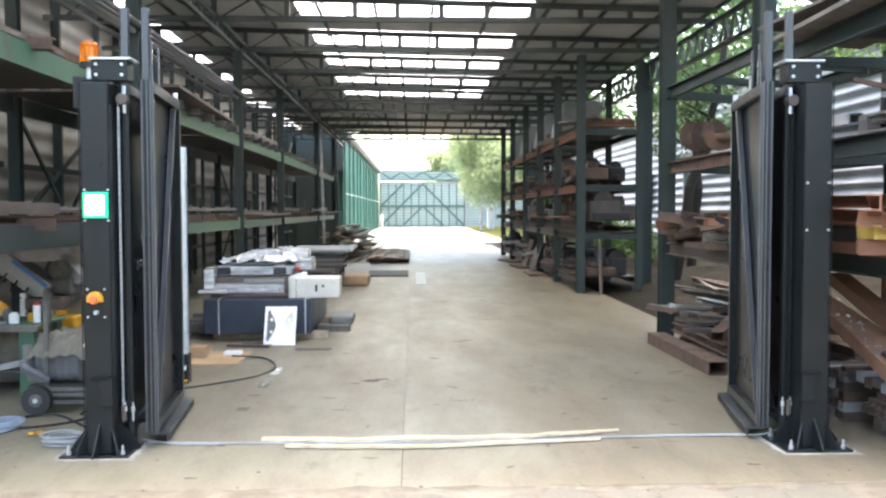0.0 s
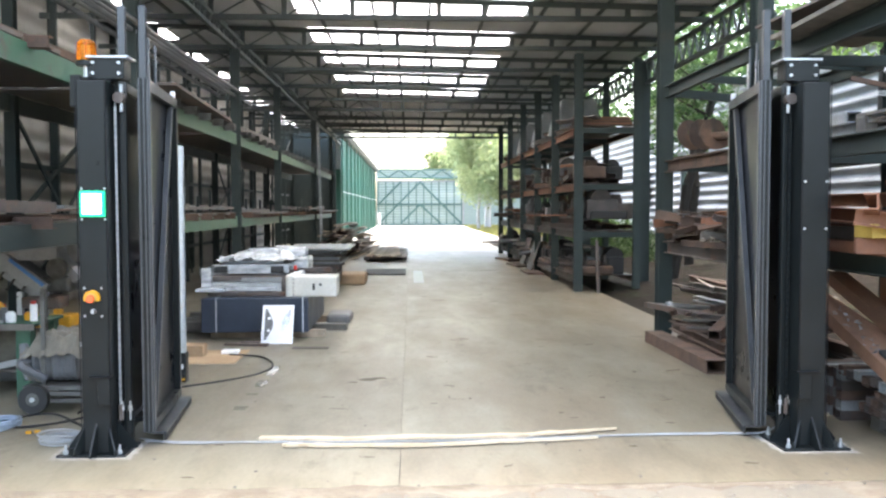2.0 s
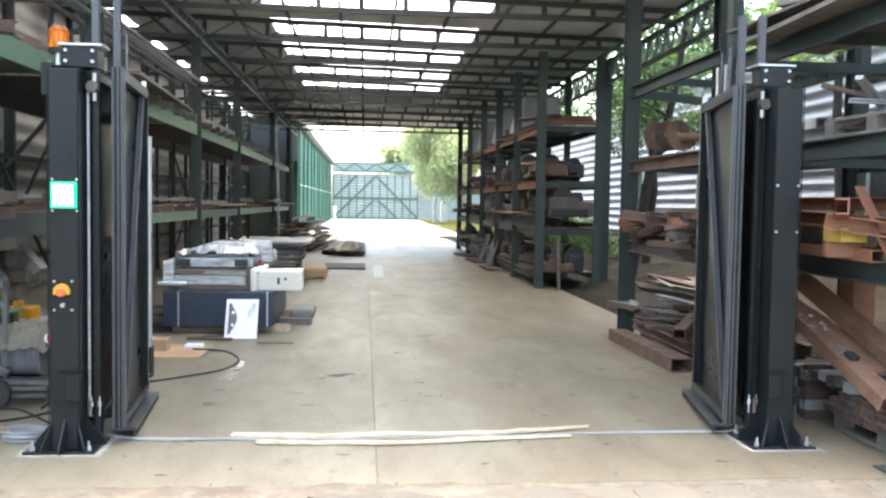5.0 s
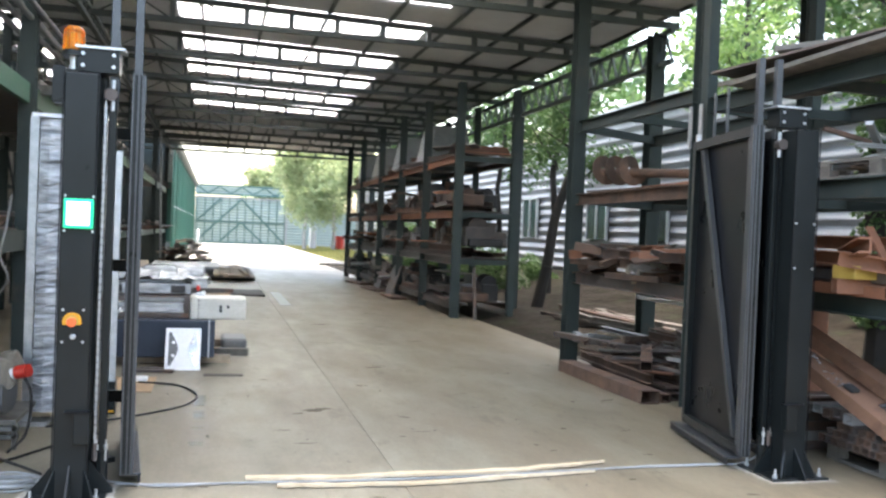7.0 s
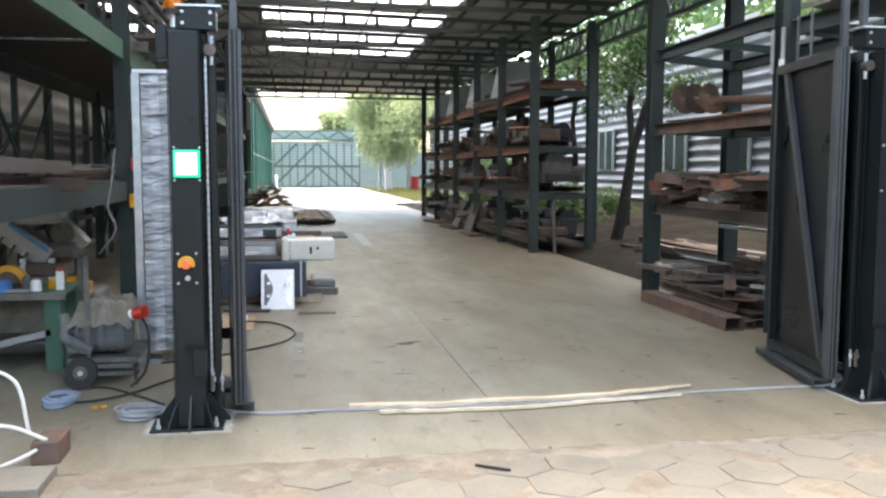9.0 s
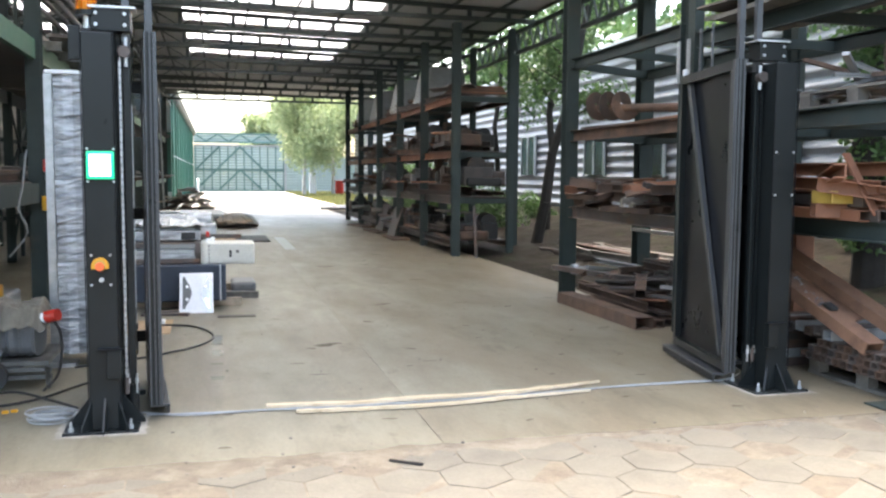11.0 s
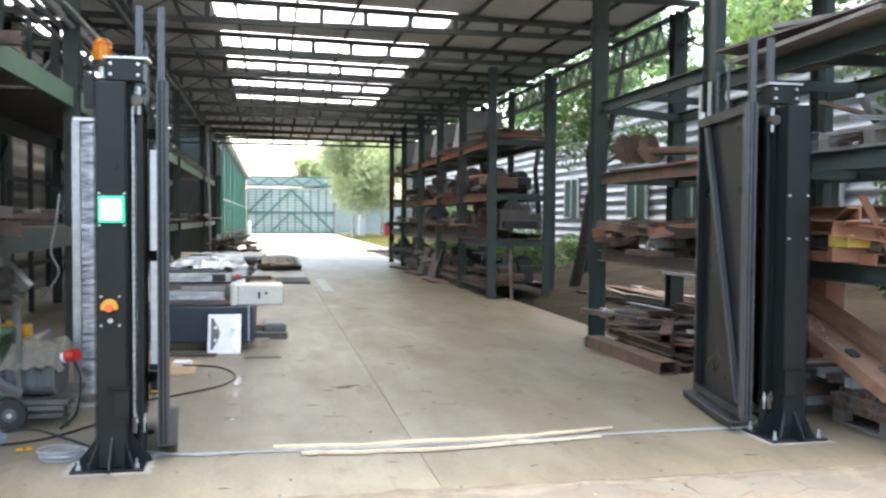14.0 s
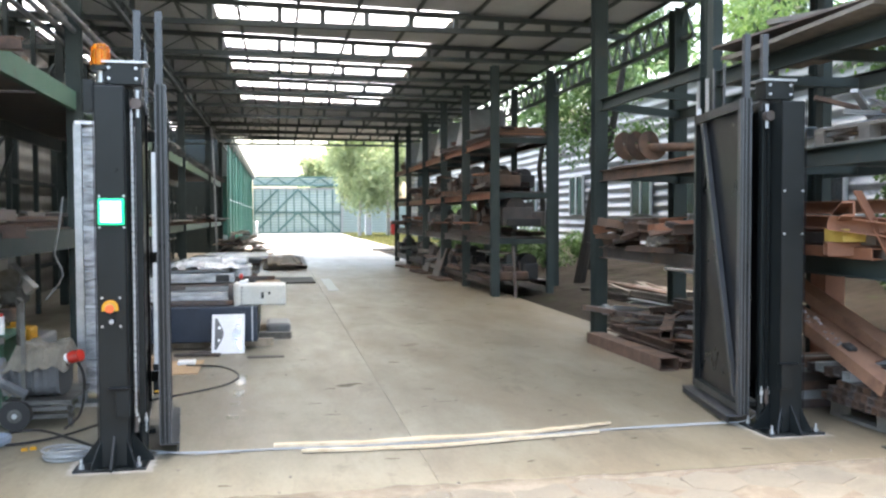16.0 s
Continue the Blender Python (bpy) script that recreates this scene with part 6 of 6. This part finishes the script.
for x in (-4.22, -3.38):
    for y in (1.5, 1.98):
        part("leg", box(x - 0.06, x + 0.06, y - 0.05, y + 0.05, 0, 0.584), "dim_green", tbl)
part("shelf", box(-4.3, -3.45, 1.5, 1.95, 0.2, 0.22), "dark_steel", tbl)
part("brace", bar((-4.2, 1.46, 0.12), (-3.4, 1.46, 0.3), 0.02, 0.05), "grey_steel", tbl)
for x, y, rr_, h, m, lab in ((-3.36, 1.62, 0.03, 0.17, "white", "white spray can"), (-3.52, 1.55, 0.04, 0.09, "white", "white cup"), (-3.6, 1.6, 0.035, 0.12, "grey_plastic", "grey tin"), (-3.44, 1.7, 0.035, 0.07, "yellow", "small yellow can"), (-3.74, 1.5, 0.06, 0.1, "blue", "blue plastic tub"), (-3.66, 1.72, 0.03, 0.14, "red", "red and white bottle"), (-3.85, 1.6, 0.05, 0.08, "white", "white plastic tub")):
    c = thing("can", (x, y, 0.61), lab + " on the work table", "can", "cans on the table")
    part("body", rod((x, y, 0.611), (x, y, 0.611 + h * 0.85), rr_, n=16), m, c)
    part("lid", rod((x, y, 0.611 + h * 0.85), (x, y, 0.611 + h), rr_ * 0.7, n=14), "red" if "spray" in lab else m, c)
gh = thing("grinder_guard", (-3.74, 1.62, 0.611), "yellow rounded grinder guard standing on the work table", "tool guard")
bm = bmesh.new()
arc = [(-3.74 + r * math.cos(a), 0.66 + r * math.sin(a)) for r, aa in ((0.15, np.linspace(0, math.pi, 14)), (0.1, np.linspace(math.pi, 0, 14))) for a in aa]
rows = [[bm.verts.new((x, y, z)) for x, z in arc] for y in (1.59, 1.65)]
bm.faces.new(rows[0]), bm.faces.new(rows[1])
for k in range(len(arc)):
    j = (k + 1) % len(arc)
    bm.faces.new((rows[0][k], rows[0][j], rows[1][j], rows[1][k]))
part("guard", bm, "yellow", gh)
part("base", box(-3.9, -3.58, 1.58, 1.66, 0.611, 0.66, bev=0.006), "dark_steel", gh)
for k, (p, q) in enumerate((((-4.2, 1.5, 0.63), (-3.7, 1.47, 0.62)), ((-4.0, 1.44, 0.625), (-3.55, 1.47, 0.625)), ((-4.1, 1.9, 0.63), (-3.9, 1.5, 0.63)))):
    solo("tool", rod(p, q, 0.014, n=8), ("zinc", "grey_steel", "rubber")[k], p, "steel hand tool lying on the work table", "tool", "tools on the table")
for x0, x1, y0, z0, z1 in ((-3.55, -3.3, 2.25, 0.46, 0.58), (-3.72, -3.5, 2.2, 0.455, 0.53)):
    yc = thing("yellow_case", (x0, y0, z0), "yellow plastic tool case on the saw base", "case", "yellow cases")
    part("body", box(x0, x1, y0, y0 + 0.25, z0, z1, bev=0.02), "yellow", yc)
    part("handle", box(x0 + 0.06, x0 + 0.14, y0 + 0.08, y0 + 0.14, z1, z1 + 0.05, bev=0.01), "yellow", yc)
sw = thing("band_saw", (-4.0, 2.9, 0), "grey tilted band saw with a sloping bow on a box base", "saw")
part("base", box(-4.6, -3.3, 2.12, 3.2, 0.0, 0.45, bev=0.03), "grey_plastic", sw)
part("bow_top", bar((-4.2, 2.9, 1.12), (-3.62, 2.9, 1.13), 0.26, 0.13), "grey_steel", sw)
part("bow_plate", bar((-4.22, 2.86, 1.1), (-3.72, 2.82, 0.75), 0.24, 0.2), "grey_steel", sw)
part("bow_arm", bar((-3.72, 2.9, 1.17), (-3.44, 2.9, 0.86), 0.2, 0.09), "grey_steel", sw)
part("edge_strip", bar((-4.05, 2.72, 1.07), (-3.72, 2.69, 0.82), 0.01, 0.035), "blue", sw)
part("motor", box(-3.78, -3.5, 2.75, 3.05, 0.74, 0.9, bev=0.03), "cart_grey", sw)
part("gear_cover", rod((-3.6, 2.7, 0.98), (-3.6, 2.76, 0.98), 0.1, n=20), "cart_grey", sw)
part("vice", box(-3.9, -3.55, 2.6, 2.9, 0.6, 0.72, bev=0.02), "dark_steel", sw)
for x in (-3.92, -3.68):
    part("upright", box(x - 0.025, x + 0.025, 2.62, 2.67, 0.45, 0.76), "zinc", sw)
for k in range(4):
    part("lever", rod((-4.2 + 0.1 * k, 2.7, 1.02 - 0.07 * k), (-4.24 + 0.1 * k, 2.62, 0.92 - 0.07 * k), 0.012, n=8), "cart_grey", sw)
bm = bmesh.new()
bmesh.ops.create_grid(bm, x_segments=24, y_segments=16, size=0.5, matrix=pose(-3.6, 2.3, 0.46))
for v in bm.verts:
    dx, dy = v.co.x + 3.6, v.co.y - 2.3
    v.co.x, v.co.y = -3.5 + dx * 0.9, 2.18 + dy * 0.5
    v.co.z = 0.47 - max(0, -dy - 0.2) * 0.9 - max(0, dx - 0.25) * 0.8 + 0.03 * noise.noise(Vector((dx * 9, dy * 7, 1)))
solo("dust_sheet", bm, "cloth", (-3.5, 2.2, 0.46), "pale grey dust sheet thrown over the saw base", "cloth")

wl = thing("welding_cart", (-2.9, 1.2, 0), "dusty dark welding machine draped with cloth on a wheeled cart", "welder")
bm = bmesh.new()
rings = []
for i in range(13):
    xx = -3.12 + i * 0.34 / 12
    rings.append([bm.verts.new((xx, 1.22 + (0.23 + 0.012 * math.sin(2.2 * i)) * math.copysign(abs(math.cos(a)) ** 0.6, math.cos(a)), 0.37 + 0.17 * math.copysign(abs(math.sin(a)) ** 0.6, math.sin(a)) + 0.006 * math.sin(3 * i))) for a in np.linspace(0, 2 * math.pi, 20, endpoint=False)])
for p, q in zip(rings, rings[1:]):
    for k in range(20):
        bm.faces.new((p[k], p[(k + 1) % 20], q[(k + 1) % 20], q[k]))
bm.faces.new(rings[0]), bm.faces.new(rings[-1])
part("body", bm, "grey_plastic", wl)
part("tray", box(-3.16, -2.68, 0.92, 1.6, 0.165, 0.195), "cart_grey", wl)
for z0 in (0.07, 0.125):
    part("lower_bar", box(-3.0, -2.66, 0.9, 0.94, z0, z0 + 0.03), "cart_grey", wl)
part("leg", box(-2.7, -2.67, 0.9, 0.94, 0.0, 0.165), "cart_grey", wl)
for y in (0.86, 1.55):
    w = part("wheel", rod((-3.05, y - 0.03, 0.11), (-3.05, y + 0.03, 0.11), 0.11, n=26), "rubber", wl)
    part("hub", rod((-3.05, y - 0.034, 0.11), (-3.05, y + 0.034, 0.11), 0.05, n=18), "cart_grey", w)
    part("axle_cap", rod((-3.05, y - 0.042, 0.11), (-3.05, y - 0.034, 0.11), 0.018, n=12), "zinc", w)
for p, q in (((-3.14, 1.32, 0.18), (-3.14, 1.32, 0.93)), ((-3.02, 0.98, 0.18), (-3.02, 0.98, 0.93)), ((-3.14, 1.32, 0.92), (-3.02, 0.98, 0.92)), ((-3.14, 1.32, 0.67), (-3.02, 0.98, 0.67))):
    part("handle_bar", bar(p, q, 0.03, 0.03, up=(0, 1, 0)), "cart_grey", wl)
for k in range(5):
    part("rag", tube(curve_pts(((-3.2 + 0.02 * k, 1.05, 0.5 - 0.03 * k), (-3.17, 1.0 - 0.02 * k, 0.36), (-3.13 + 0.03 * k, 0.98, 0.24)), 6), 0.035), "cloth" if k % 2 else "grey_plastic", wl)
bm = bmesh.new()
bmesh.ops.create_grid(bm, x_segments=30, y_segments=30, size=0.5, matrix=pose(-2.95, 1.3, 0.64))
for v in bm.verts:
    dx, dy = (v.co.x + 2.95), (v.co.y - 1.3)
    v.co.x, v.co.y = -2.93 + dx * 0.46, 1.22 + dy * 0.56
    d = max(abs(dx), abs(dy))
    v.co.z = 0.565 - max(0, d - 0.34) * 0.9 + 0.07 * noise.noise(Vector((dx * 5, dy * 5, 1))) + 0.03 * noise.noise(Vector((dx * 13, dy * 13, 4)))
part("cloth", bm, "cloth", wl, "crumpled dusty cloth")
pl = part("plug", rod((-2.7, 1.02, 0.5), (-2.62, 0.98, 0.52), 0.045, n=16), "red", wl, "red industrial plug")
part("socket", rod((-2.78, 1.05, 0.46), (-2.7, 1.02, 0.5), 0.04, n=16), "white", pl)
part("lead", tube(curve_pts(((-2.66, 1.0, 0.5), (-2.6, 0.98, 0.35), (-2.62, 0.95, 0.1), (-2.7, 0.8, 0.01)), 6), 0.01), "rubber", wl)
solo("power_cord", tube(curve_pts(((-2.2, 1.3, 0.01), (-2.45, 0.95, 0.01), (-2.7, 0.55, 0.01), (-3.0, 0.4, 0.01), (-3.15, 0.65, 0.01), (-2.9, 0.8, 0.01), (-2.6, 0.5, 0.01), (-2.4, 0.25, 0.01)), 10), 0.009), "rubber", (-2.8, 0.6, 0), "dark cord looped on the floor", "cord")
def coil(cx, cy, rx, ry, turns, r, seed):
    q = random.Random(seed)
    pts, ph = [], q.uniform(0, 6)
    for i in range(turns * 22):
        a = 2 * math.pi * i / 22
        k = 1 + 0.1 * math.sin(0.37 * a + ph) + 0.04 * math.sin(1.9 * a)
        pts.append((cx + rx * k * math.cos(a) + 0.012 * math.sin(0.7 * a), cy + ry * k * math.sin(a), r + 0.0035 * i / 22 * 3 + 0.004 * math.sin(2.3 * a)))
    return tube(pts, r, None, 6)


solo("cable_coil", coil(-2.5, 0.0, 0.14, 0.1, 6, 0.006, 1), "grey_cable", (-2.5, 0.0, 0), "loose coil of grey cable beside the column", "cable coil")
solo("cable_coil", coil(-3.08, 0.42, 0.1, 0.14, 5, 0.01, 2), "blue_hose", (-3.08, 0.42, 0), "bluish-grey hose coil near the welding cart", "cable coil")
for x, y in ((-2.83, 0.25), (-2.78, 0.27)):
    solo("cable_clip", box(x - 0.02, x + 0.02, y - 0.012, y + 0.012, 0, 0.02, bev=0.004), "yellow", (x, y, 0), "tiny yellow clip on the floor", "clip", "yellow clips")
ch = thing("tube_frame", (-3.2, -0.8, 0), "old white tubular chair frame without a seat", "chair frame")
for pts in (((-3.5, -0.6, 0.0), (-3.42, -0.62, 0.35), (-3.25, -0.6, 0.46), (-3.05, -0.62, 0.4), (-2.98, -0.65, 0.12)), ((-3.4, -0.95, 0.0), (-3.3, -0.9, 0.2), (-3.05, -0.85, 0.22), (-2.85, -0.8, 0.12)), ((-3.1, -1.0, 0.02), (-2.95, -0.9, 0.06), (-2.85, -0.8, 0.1)), ((-3.3, -0.75, 0.0), (-3.28, -0.75, 0.45))):
    part("tube", tube(curve_pts(pts, 6), 0.011), "cream", ch)
solo("timber_block", box(-2.92, -2.78, -0.85, -0.6, 0.0, 0.12, bev=0.006), "rust", (-2.85, -0.7, 0), "brown brick-like block at the slab edge", "block")
solo("concrete_slab", box(-3.1, -2.75, -1.35, -1.0, 0.0, 0.05, bev=0.006), "paver", (-2.9, -1.2, 0), "loose grey concrete slab piece", "slab")
solo("wire_lead", tube(curve_pts(((-3.17, 2.95, 1.75), (-3.2, 2.9, 1.44), (-3.24, 2.9, 1.2), (-3.17, 2.9, 1.0), (-3.33, 2.9, 0.77)), 3), 0.009), "grey_cable", (-3.2, 2.9, 0.8), "thin pale lead hanging beside the rack post", "cable")
solo("socket_box", box(-3.22, -3.14, 4.0, 4.1, 1.55, 1.68, bev=0.01), "red", (-3.2, 4.05, 1.55), "red socket box on the rack post", "socket")
solo("socket_box", box(-3.24, -3.14, 4.0, 4.1, 1.15, 1.3, bev=0.01), "yellow", (-3.2, 4.05, 1.15), "yellow socket box on the rack post", "socket")

# ---- trees and plants ----
def crown(name, centres, n, leaf, seed, material, parent, droop=0.0):
    g = np.random.default_rng(seed)
    c = np.array(centres, float)
    pick = g.integers(0, len(c), n)
    d = g.normal(size=(n, 3))
    d /= np.linalg.norm(d, axis=1, keepdims=True)
    rad = g.uniform(0.25, 1, n) ** 0.5
    p = c[pick, :3] + d * rad[:, None] * c[pick, 3:4] * np.array([1, 1, 0.75])
    p[:, 2] -= droop * g.uniform(0, 1, n) ** 1.5
    a = g.normal(size=(n, 3))
    a /= np.linalg.norm(a, axis=1, keepdims=True)
    b = np.cross(a, g.normal(size=(n, 3)))
    b /= np.linalg.norm(b, axis=1, keepdims=True)
    s = leaf * g.uniform(0.6, 1.3, n)[:, None]
    v = np.stack([p - a * s, p - b * s * 0.5, p + a * s, p + b * s * 0.5], 1).reshape(-1, 3) - np.array(ORIGIN[parent])
    me = bpy.data.meshes.new(name)
    me.from_pydata(v.tolist(), [], np.arange(4 * n).reshape(-1, 4).tolist())
    me.materials.append(M[material])
    ob = new(name, me)
    ob.parent = parent
    ORIGIN[ob] = ORIGIN[parent]
    return tagged(ob, kind="stuff")


def tree(x, y, height, r, spread, seed, label, leaf=0.07, n=9000, bark="bark", leaves="leaf", low=0.35, lean=(0, 0), droop=0.0):
    q = random.Random(seed)
    t = thing("tree", (x, y, -0.05), label, "tree", "trees beyond the racks")
    top = Vector((x + lean[0], y + lean[1], height * 0.85))
    bm = bmesh.new()
    pts = [Vector((x, y, -0.05)).lerp(top, k / 7) + Vector((q.uniform(-0.09, 0.09), q.uniform(-0.09, 0.09), 0)) * (k > 0) for k in range(8)]
    for k in range(7):
        rod(pts[k], pts[k + 1], r * (1 - 0.11 * k), bm, 9, r * (1 - 0.11 * (k + 1)))
    part("trunk", bm, bark, t)
    centres = []
    for k in range(11):
        f = low + (1 - low) * k / 11
        p = Vector((x, y, 0)).lerp(top, f)
        a = q.uniform(0, 2 * math.pi)
        L = spread * q.uniform(0.5, 1.0) * (1.1 - 0.5 * f)
        e = p + Vector((math.cos(a) * L, math.sin(a) * L, q.uniform(0.2, 0.6) * L))
        part("limb", rod(p, e, r * 0.35 * (1.2 - f), None, 6, r * 0.08), bark, t)
        centres.append((*e, q.uniform(0.35, 0.6) * spread * 0.75))
        centres.append((*p.lerp(e, 0.6), 0.3 * spread))
        e2 = p.lerp(e, 0.5) + Vector((q.uniform(-1, 1), q.uniform(-1, 1), q.uniform(0, 0.6))) * spread * 0.4
        part("limb", rod(p.lerp(e, 0.4), e2, r * 0.15, None, 5, r * 0.05), bark, t)
        centres.append((*e2, 0.3 * spread))
    centres.append((*top, 0.4 * spread))
    crown("crown", centres, n, leaf, seed, leaves, t, droop)
    return t


# far trees: haze is put into their pale leaf colour
tree(7.6, 64.0, 9.6, 0.17, 3.6, 1, "birch with light hanging foliage in front of the far gate", 0.13, 17000, "birch", "hazed_birch_leaf", 0.42, droop=1.9)
tree(5.0, 60.5, 9.2, 0.14, 3.0, 2, "slim birch with drooping yellow-green leaves", 0.13, 17000, "birch", "hazed_birch_leaf", 0.45, droop=2.2)
tree(3.4, 92, 9, 0.2, 3.0, 23, "distant tree behind the gate, leaves paled for haze", 0.3, 4000, leaves="hazed_birch_leaf")
tree(6.2, 14.0, 8.5, 0.12, 2.2, 3, "slender dark-trunked tree behind the racks", 0.07, 5000, low=0.45, lean=(0.5, 0.3))
tree(5.15, 11.9, 8.5, 0.13, 1.3, 4, "leaning dark-trunked tree with green leaves behind the racks", 0.06, 3800, low=0.36, lean=(1.3, -0.5))
tree(6.0, 17.2, 8.0, 0.1, 2.2, 5, "thin tree with sparse leaves behind the racks", 0.07, 4000, low=0.45)
tree(6.2, 3.2, 8.5, 0.22, 2.6, 6, "ivy-covered thick tree trunk behind the near rack", 0.06, 6000, low=0.45)
tree(7.8, 8.6, 8.5, 0.12, 2.0, 7, "leafy tree between the rack and the white wall", 0.07, 3500, leaves="leaf_sunlit", low=0.55)
tree(7.4, -0.6, 8.0, 0.16, 2.6, 8, "leafy tree beyond the near rack, leaves brightened as if sunlit", 0.06, 5000, leaves="leaf_sunlit", low=0.3)
for k, (x, y, h) in enumerate(((19, 8, 12), (20, 18, 13), (18, 27, 12), (19, 40, 13), (14, 70, 12), (20, 58, 13), (19, -2, 12))):
    tree(x, y, h, 0.25, 4.6, 30 + k, "tall green tree behind the white building", 0.22, 5000, low=0.35)
# ivy on the thick trunk
iv = thing("ivy", (6.2, 3.2, 0), "dense dark ivy climbing the thick trunk", "ivy")
crown("leaves", [(6.2, 3.2, 0.9 + 0.4 * k, 0.42) for k in range(9)], 5000, 0.05, 77, "leaf", iv)
for k, (x, y, w) in enumerate(((5.8, 16.2, 1.0), (5.6, 18.2, 1.3), (5.5, 20.4, 1.7), (5.6, 22.8, 1.8), (5.7, 25.5, 2.0), (6.0, 29, 2.2), (8.1, 5.2, 0.6), (8.2, 2.5, 0.7), (7.8, 0.5, 0.6), (7.5, 18, 0.8))):
    sh = thing("shrub", (x, y, -0.05), "low green shrub on the soil strip", "shrub", "shrubs behind the racks")
    part("stem", rod((x, y, -0.05), (x, y, 0.4), 0.02, None, 6), "bark", sh)
    crown("leaves", [(x + 0.3 * math.cos(i), y + 0.3 * math.sin(2 * i), 0.35 + 0.16 * w * i, w * 0.5) for i in range(5)], int(1500 * max(1, w * w)), 0.05, 80 + k, "leaf", sh)
# yard edge: grass strip, white bollard, red thing
gr = thing("grass", (6.5, 58, 0), "sunlit yellow-green grass strip beside the yard", "grass", kind="stuff")
gm = np.random.default_rng(3)
n = 9000
p = np.stack([gm.uniform(4.6, 9.0, n), gm.uniform(33, 74, n), np.full(n, -0.02)], 1)
hgt, ang = gm.uniform(0.05, 0.22, n), gm.uniform(0, 6.28, n)
dv = np.stack([np.cos(ang), np.sin(ang), 0 * ang], 1) * 0.03
v = np.stack([p - dv, p + dv, p + np.stack([gm.normal(0, 0.04, n), gm.normal(0, 0.04, n), hgt], 1)], 1).reshape(-1, 3) - np.array((6.5, 58, 0))
me = bpy.data.meshes.new("blades")
me.from_pydata(v.tolist(), [], np.arange(3 * n).reshape(-1, 3).tolist())
me.materials.append(M["grass"])
ob = new("blades", me)
ob.parent = gr
tagged(ob, kind="stuff")
solo("grass_bed", box(4.6, 9.0, 36, 75, -0.04, 0.0), "soil", (6.8, 55, 0), "earth bed under the grass strip", "ground", kind="structure")
bo = thing("white_bollard", (6.1, 65, 0), "white square concrete post at the yard edge", "post")
part("post", box(5.85, 6.35, 64.8, 65.3, 0, 1.75, bev=0.04), "white", bo)
part("cap", box(5.82, 6.38, 64.77, 65.33, 1.75, 1.83, bev=0.02), "white", bo)
solo("red_barrel", rod((8.2, 64.5, 0), (8.2, 64.5, 1.1), 0.35, n=20), "red", (8.2, 64.5, 0), "red barrel under the trees", "barrel")
solo("hose_reel", tube([(-2.9, 70 + 0.5 * math.cos(a), 0.6 + 0.5 * math.sin(a)) for a in np.linspace(0, 6.28, 24)], 0.12), "white", (-2.9, 70, 0), "pale hose reel at the shed corner", "hose reel")
for k in range(5):
    lay("flat", "grey_steel", 2.5, 0.25, 0.1, 4.2 + 0.3 * k, 33 + 0.8 * k, 0.0, 60 + 5 * k, 0, 0, "on the yard edge", "plates at the yard edge")
# rail stand behind the near rack
rl = thing("guard_rail", (8.0, 5, 0), "grey weathered slatted rail on the soil strip", "rail")
for zz in (0.45, 0.8):
    part("rail", bar((8.6, 2.0, zz), (8.6, 11.0, zz), 0.04, 0.12), "old_wood", rl)
for y in np.arange(2.0, 11.1, 0.9):
    part("post", box(8.62, 8.7, y - 0.04, y + 0.04, -0.05, 0.85), "old_wood", rl)
# loose twigs and crumbs before the slab
bm = bmesh.new()
qq = random.Random(12)
for k in range(150):
    x, y, s = qq.uniform(-3, 3), qq.gauss(-1.12, 0.1) if k < 110 else qq.uniform(-0.9, 3), qq.uniform(0.003, 0.009)
    box(x - s, x + s, y - s * qq.uniform(0.4, 1), y + s * 0.7, 0.0, s * 0.7, bm)
tagged(solo("crumbs", bm, "old_wood", (0, -1, 0), "scattered crumbs of stone and wood on the ground", "debris"), kind="stuff")
solo("twig", rod((-0.62, -1.25, 0.01), (-0.46, -1.36, 0.012), 0.008, None, 6), "bark", (-0.5, -1.3, 0), "short dark stick on the paving", "stick")

# sandy dirt along the slab edge
bm = bmesh.new()
last = None
for i in range(121):
    x = -5.0 + i * 0.06
    f = max(0.0, min(1.0, (1.4 - x) / 2.2))
    lo = -1.02 - (0.08 + 0.42 * f) * (0.55 + 0.6 * noise.noise(Vector((x * 2.3, 0, 0))) + 0.25 * noise.noise(Vector((x * 9, 3, 0))))
    hi = -1.0 + 0.12 * f * (0.4 + noise.noise(Vector((x * 3.1, 5, 0))) + 0.3 * noise.noise(Vector((x * 11, 5, 2))))
    row = [bm.verts.new((x, y, -0.005 + 0.011 * math.sin(math.pi * k / 4))) for k, y in enumerate(np.linspace(lo, hi, 5))]
    if last:
        for k in range(4):
            bm.faces.new((last[k], row[k], row[k + 1], last[k + 1]))
    last = row
tagged(solo("sand_drift", bm, "sand", (0, -1.1, 0), "sandy brown dirt swept along the slab edge", "dirt"), kind="stuff")
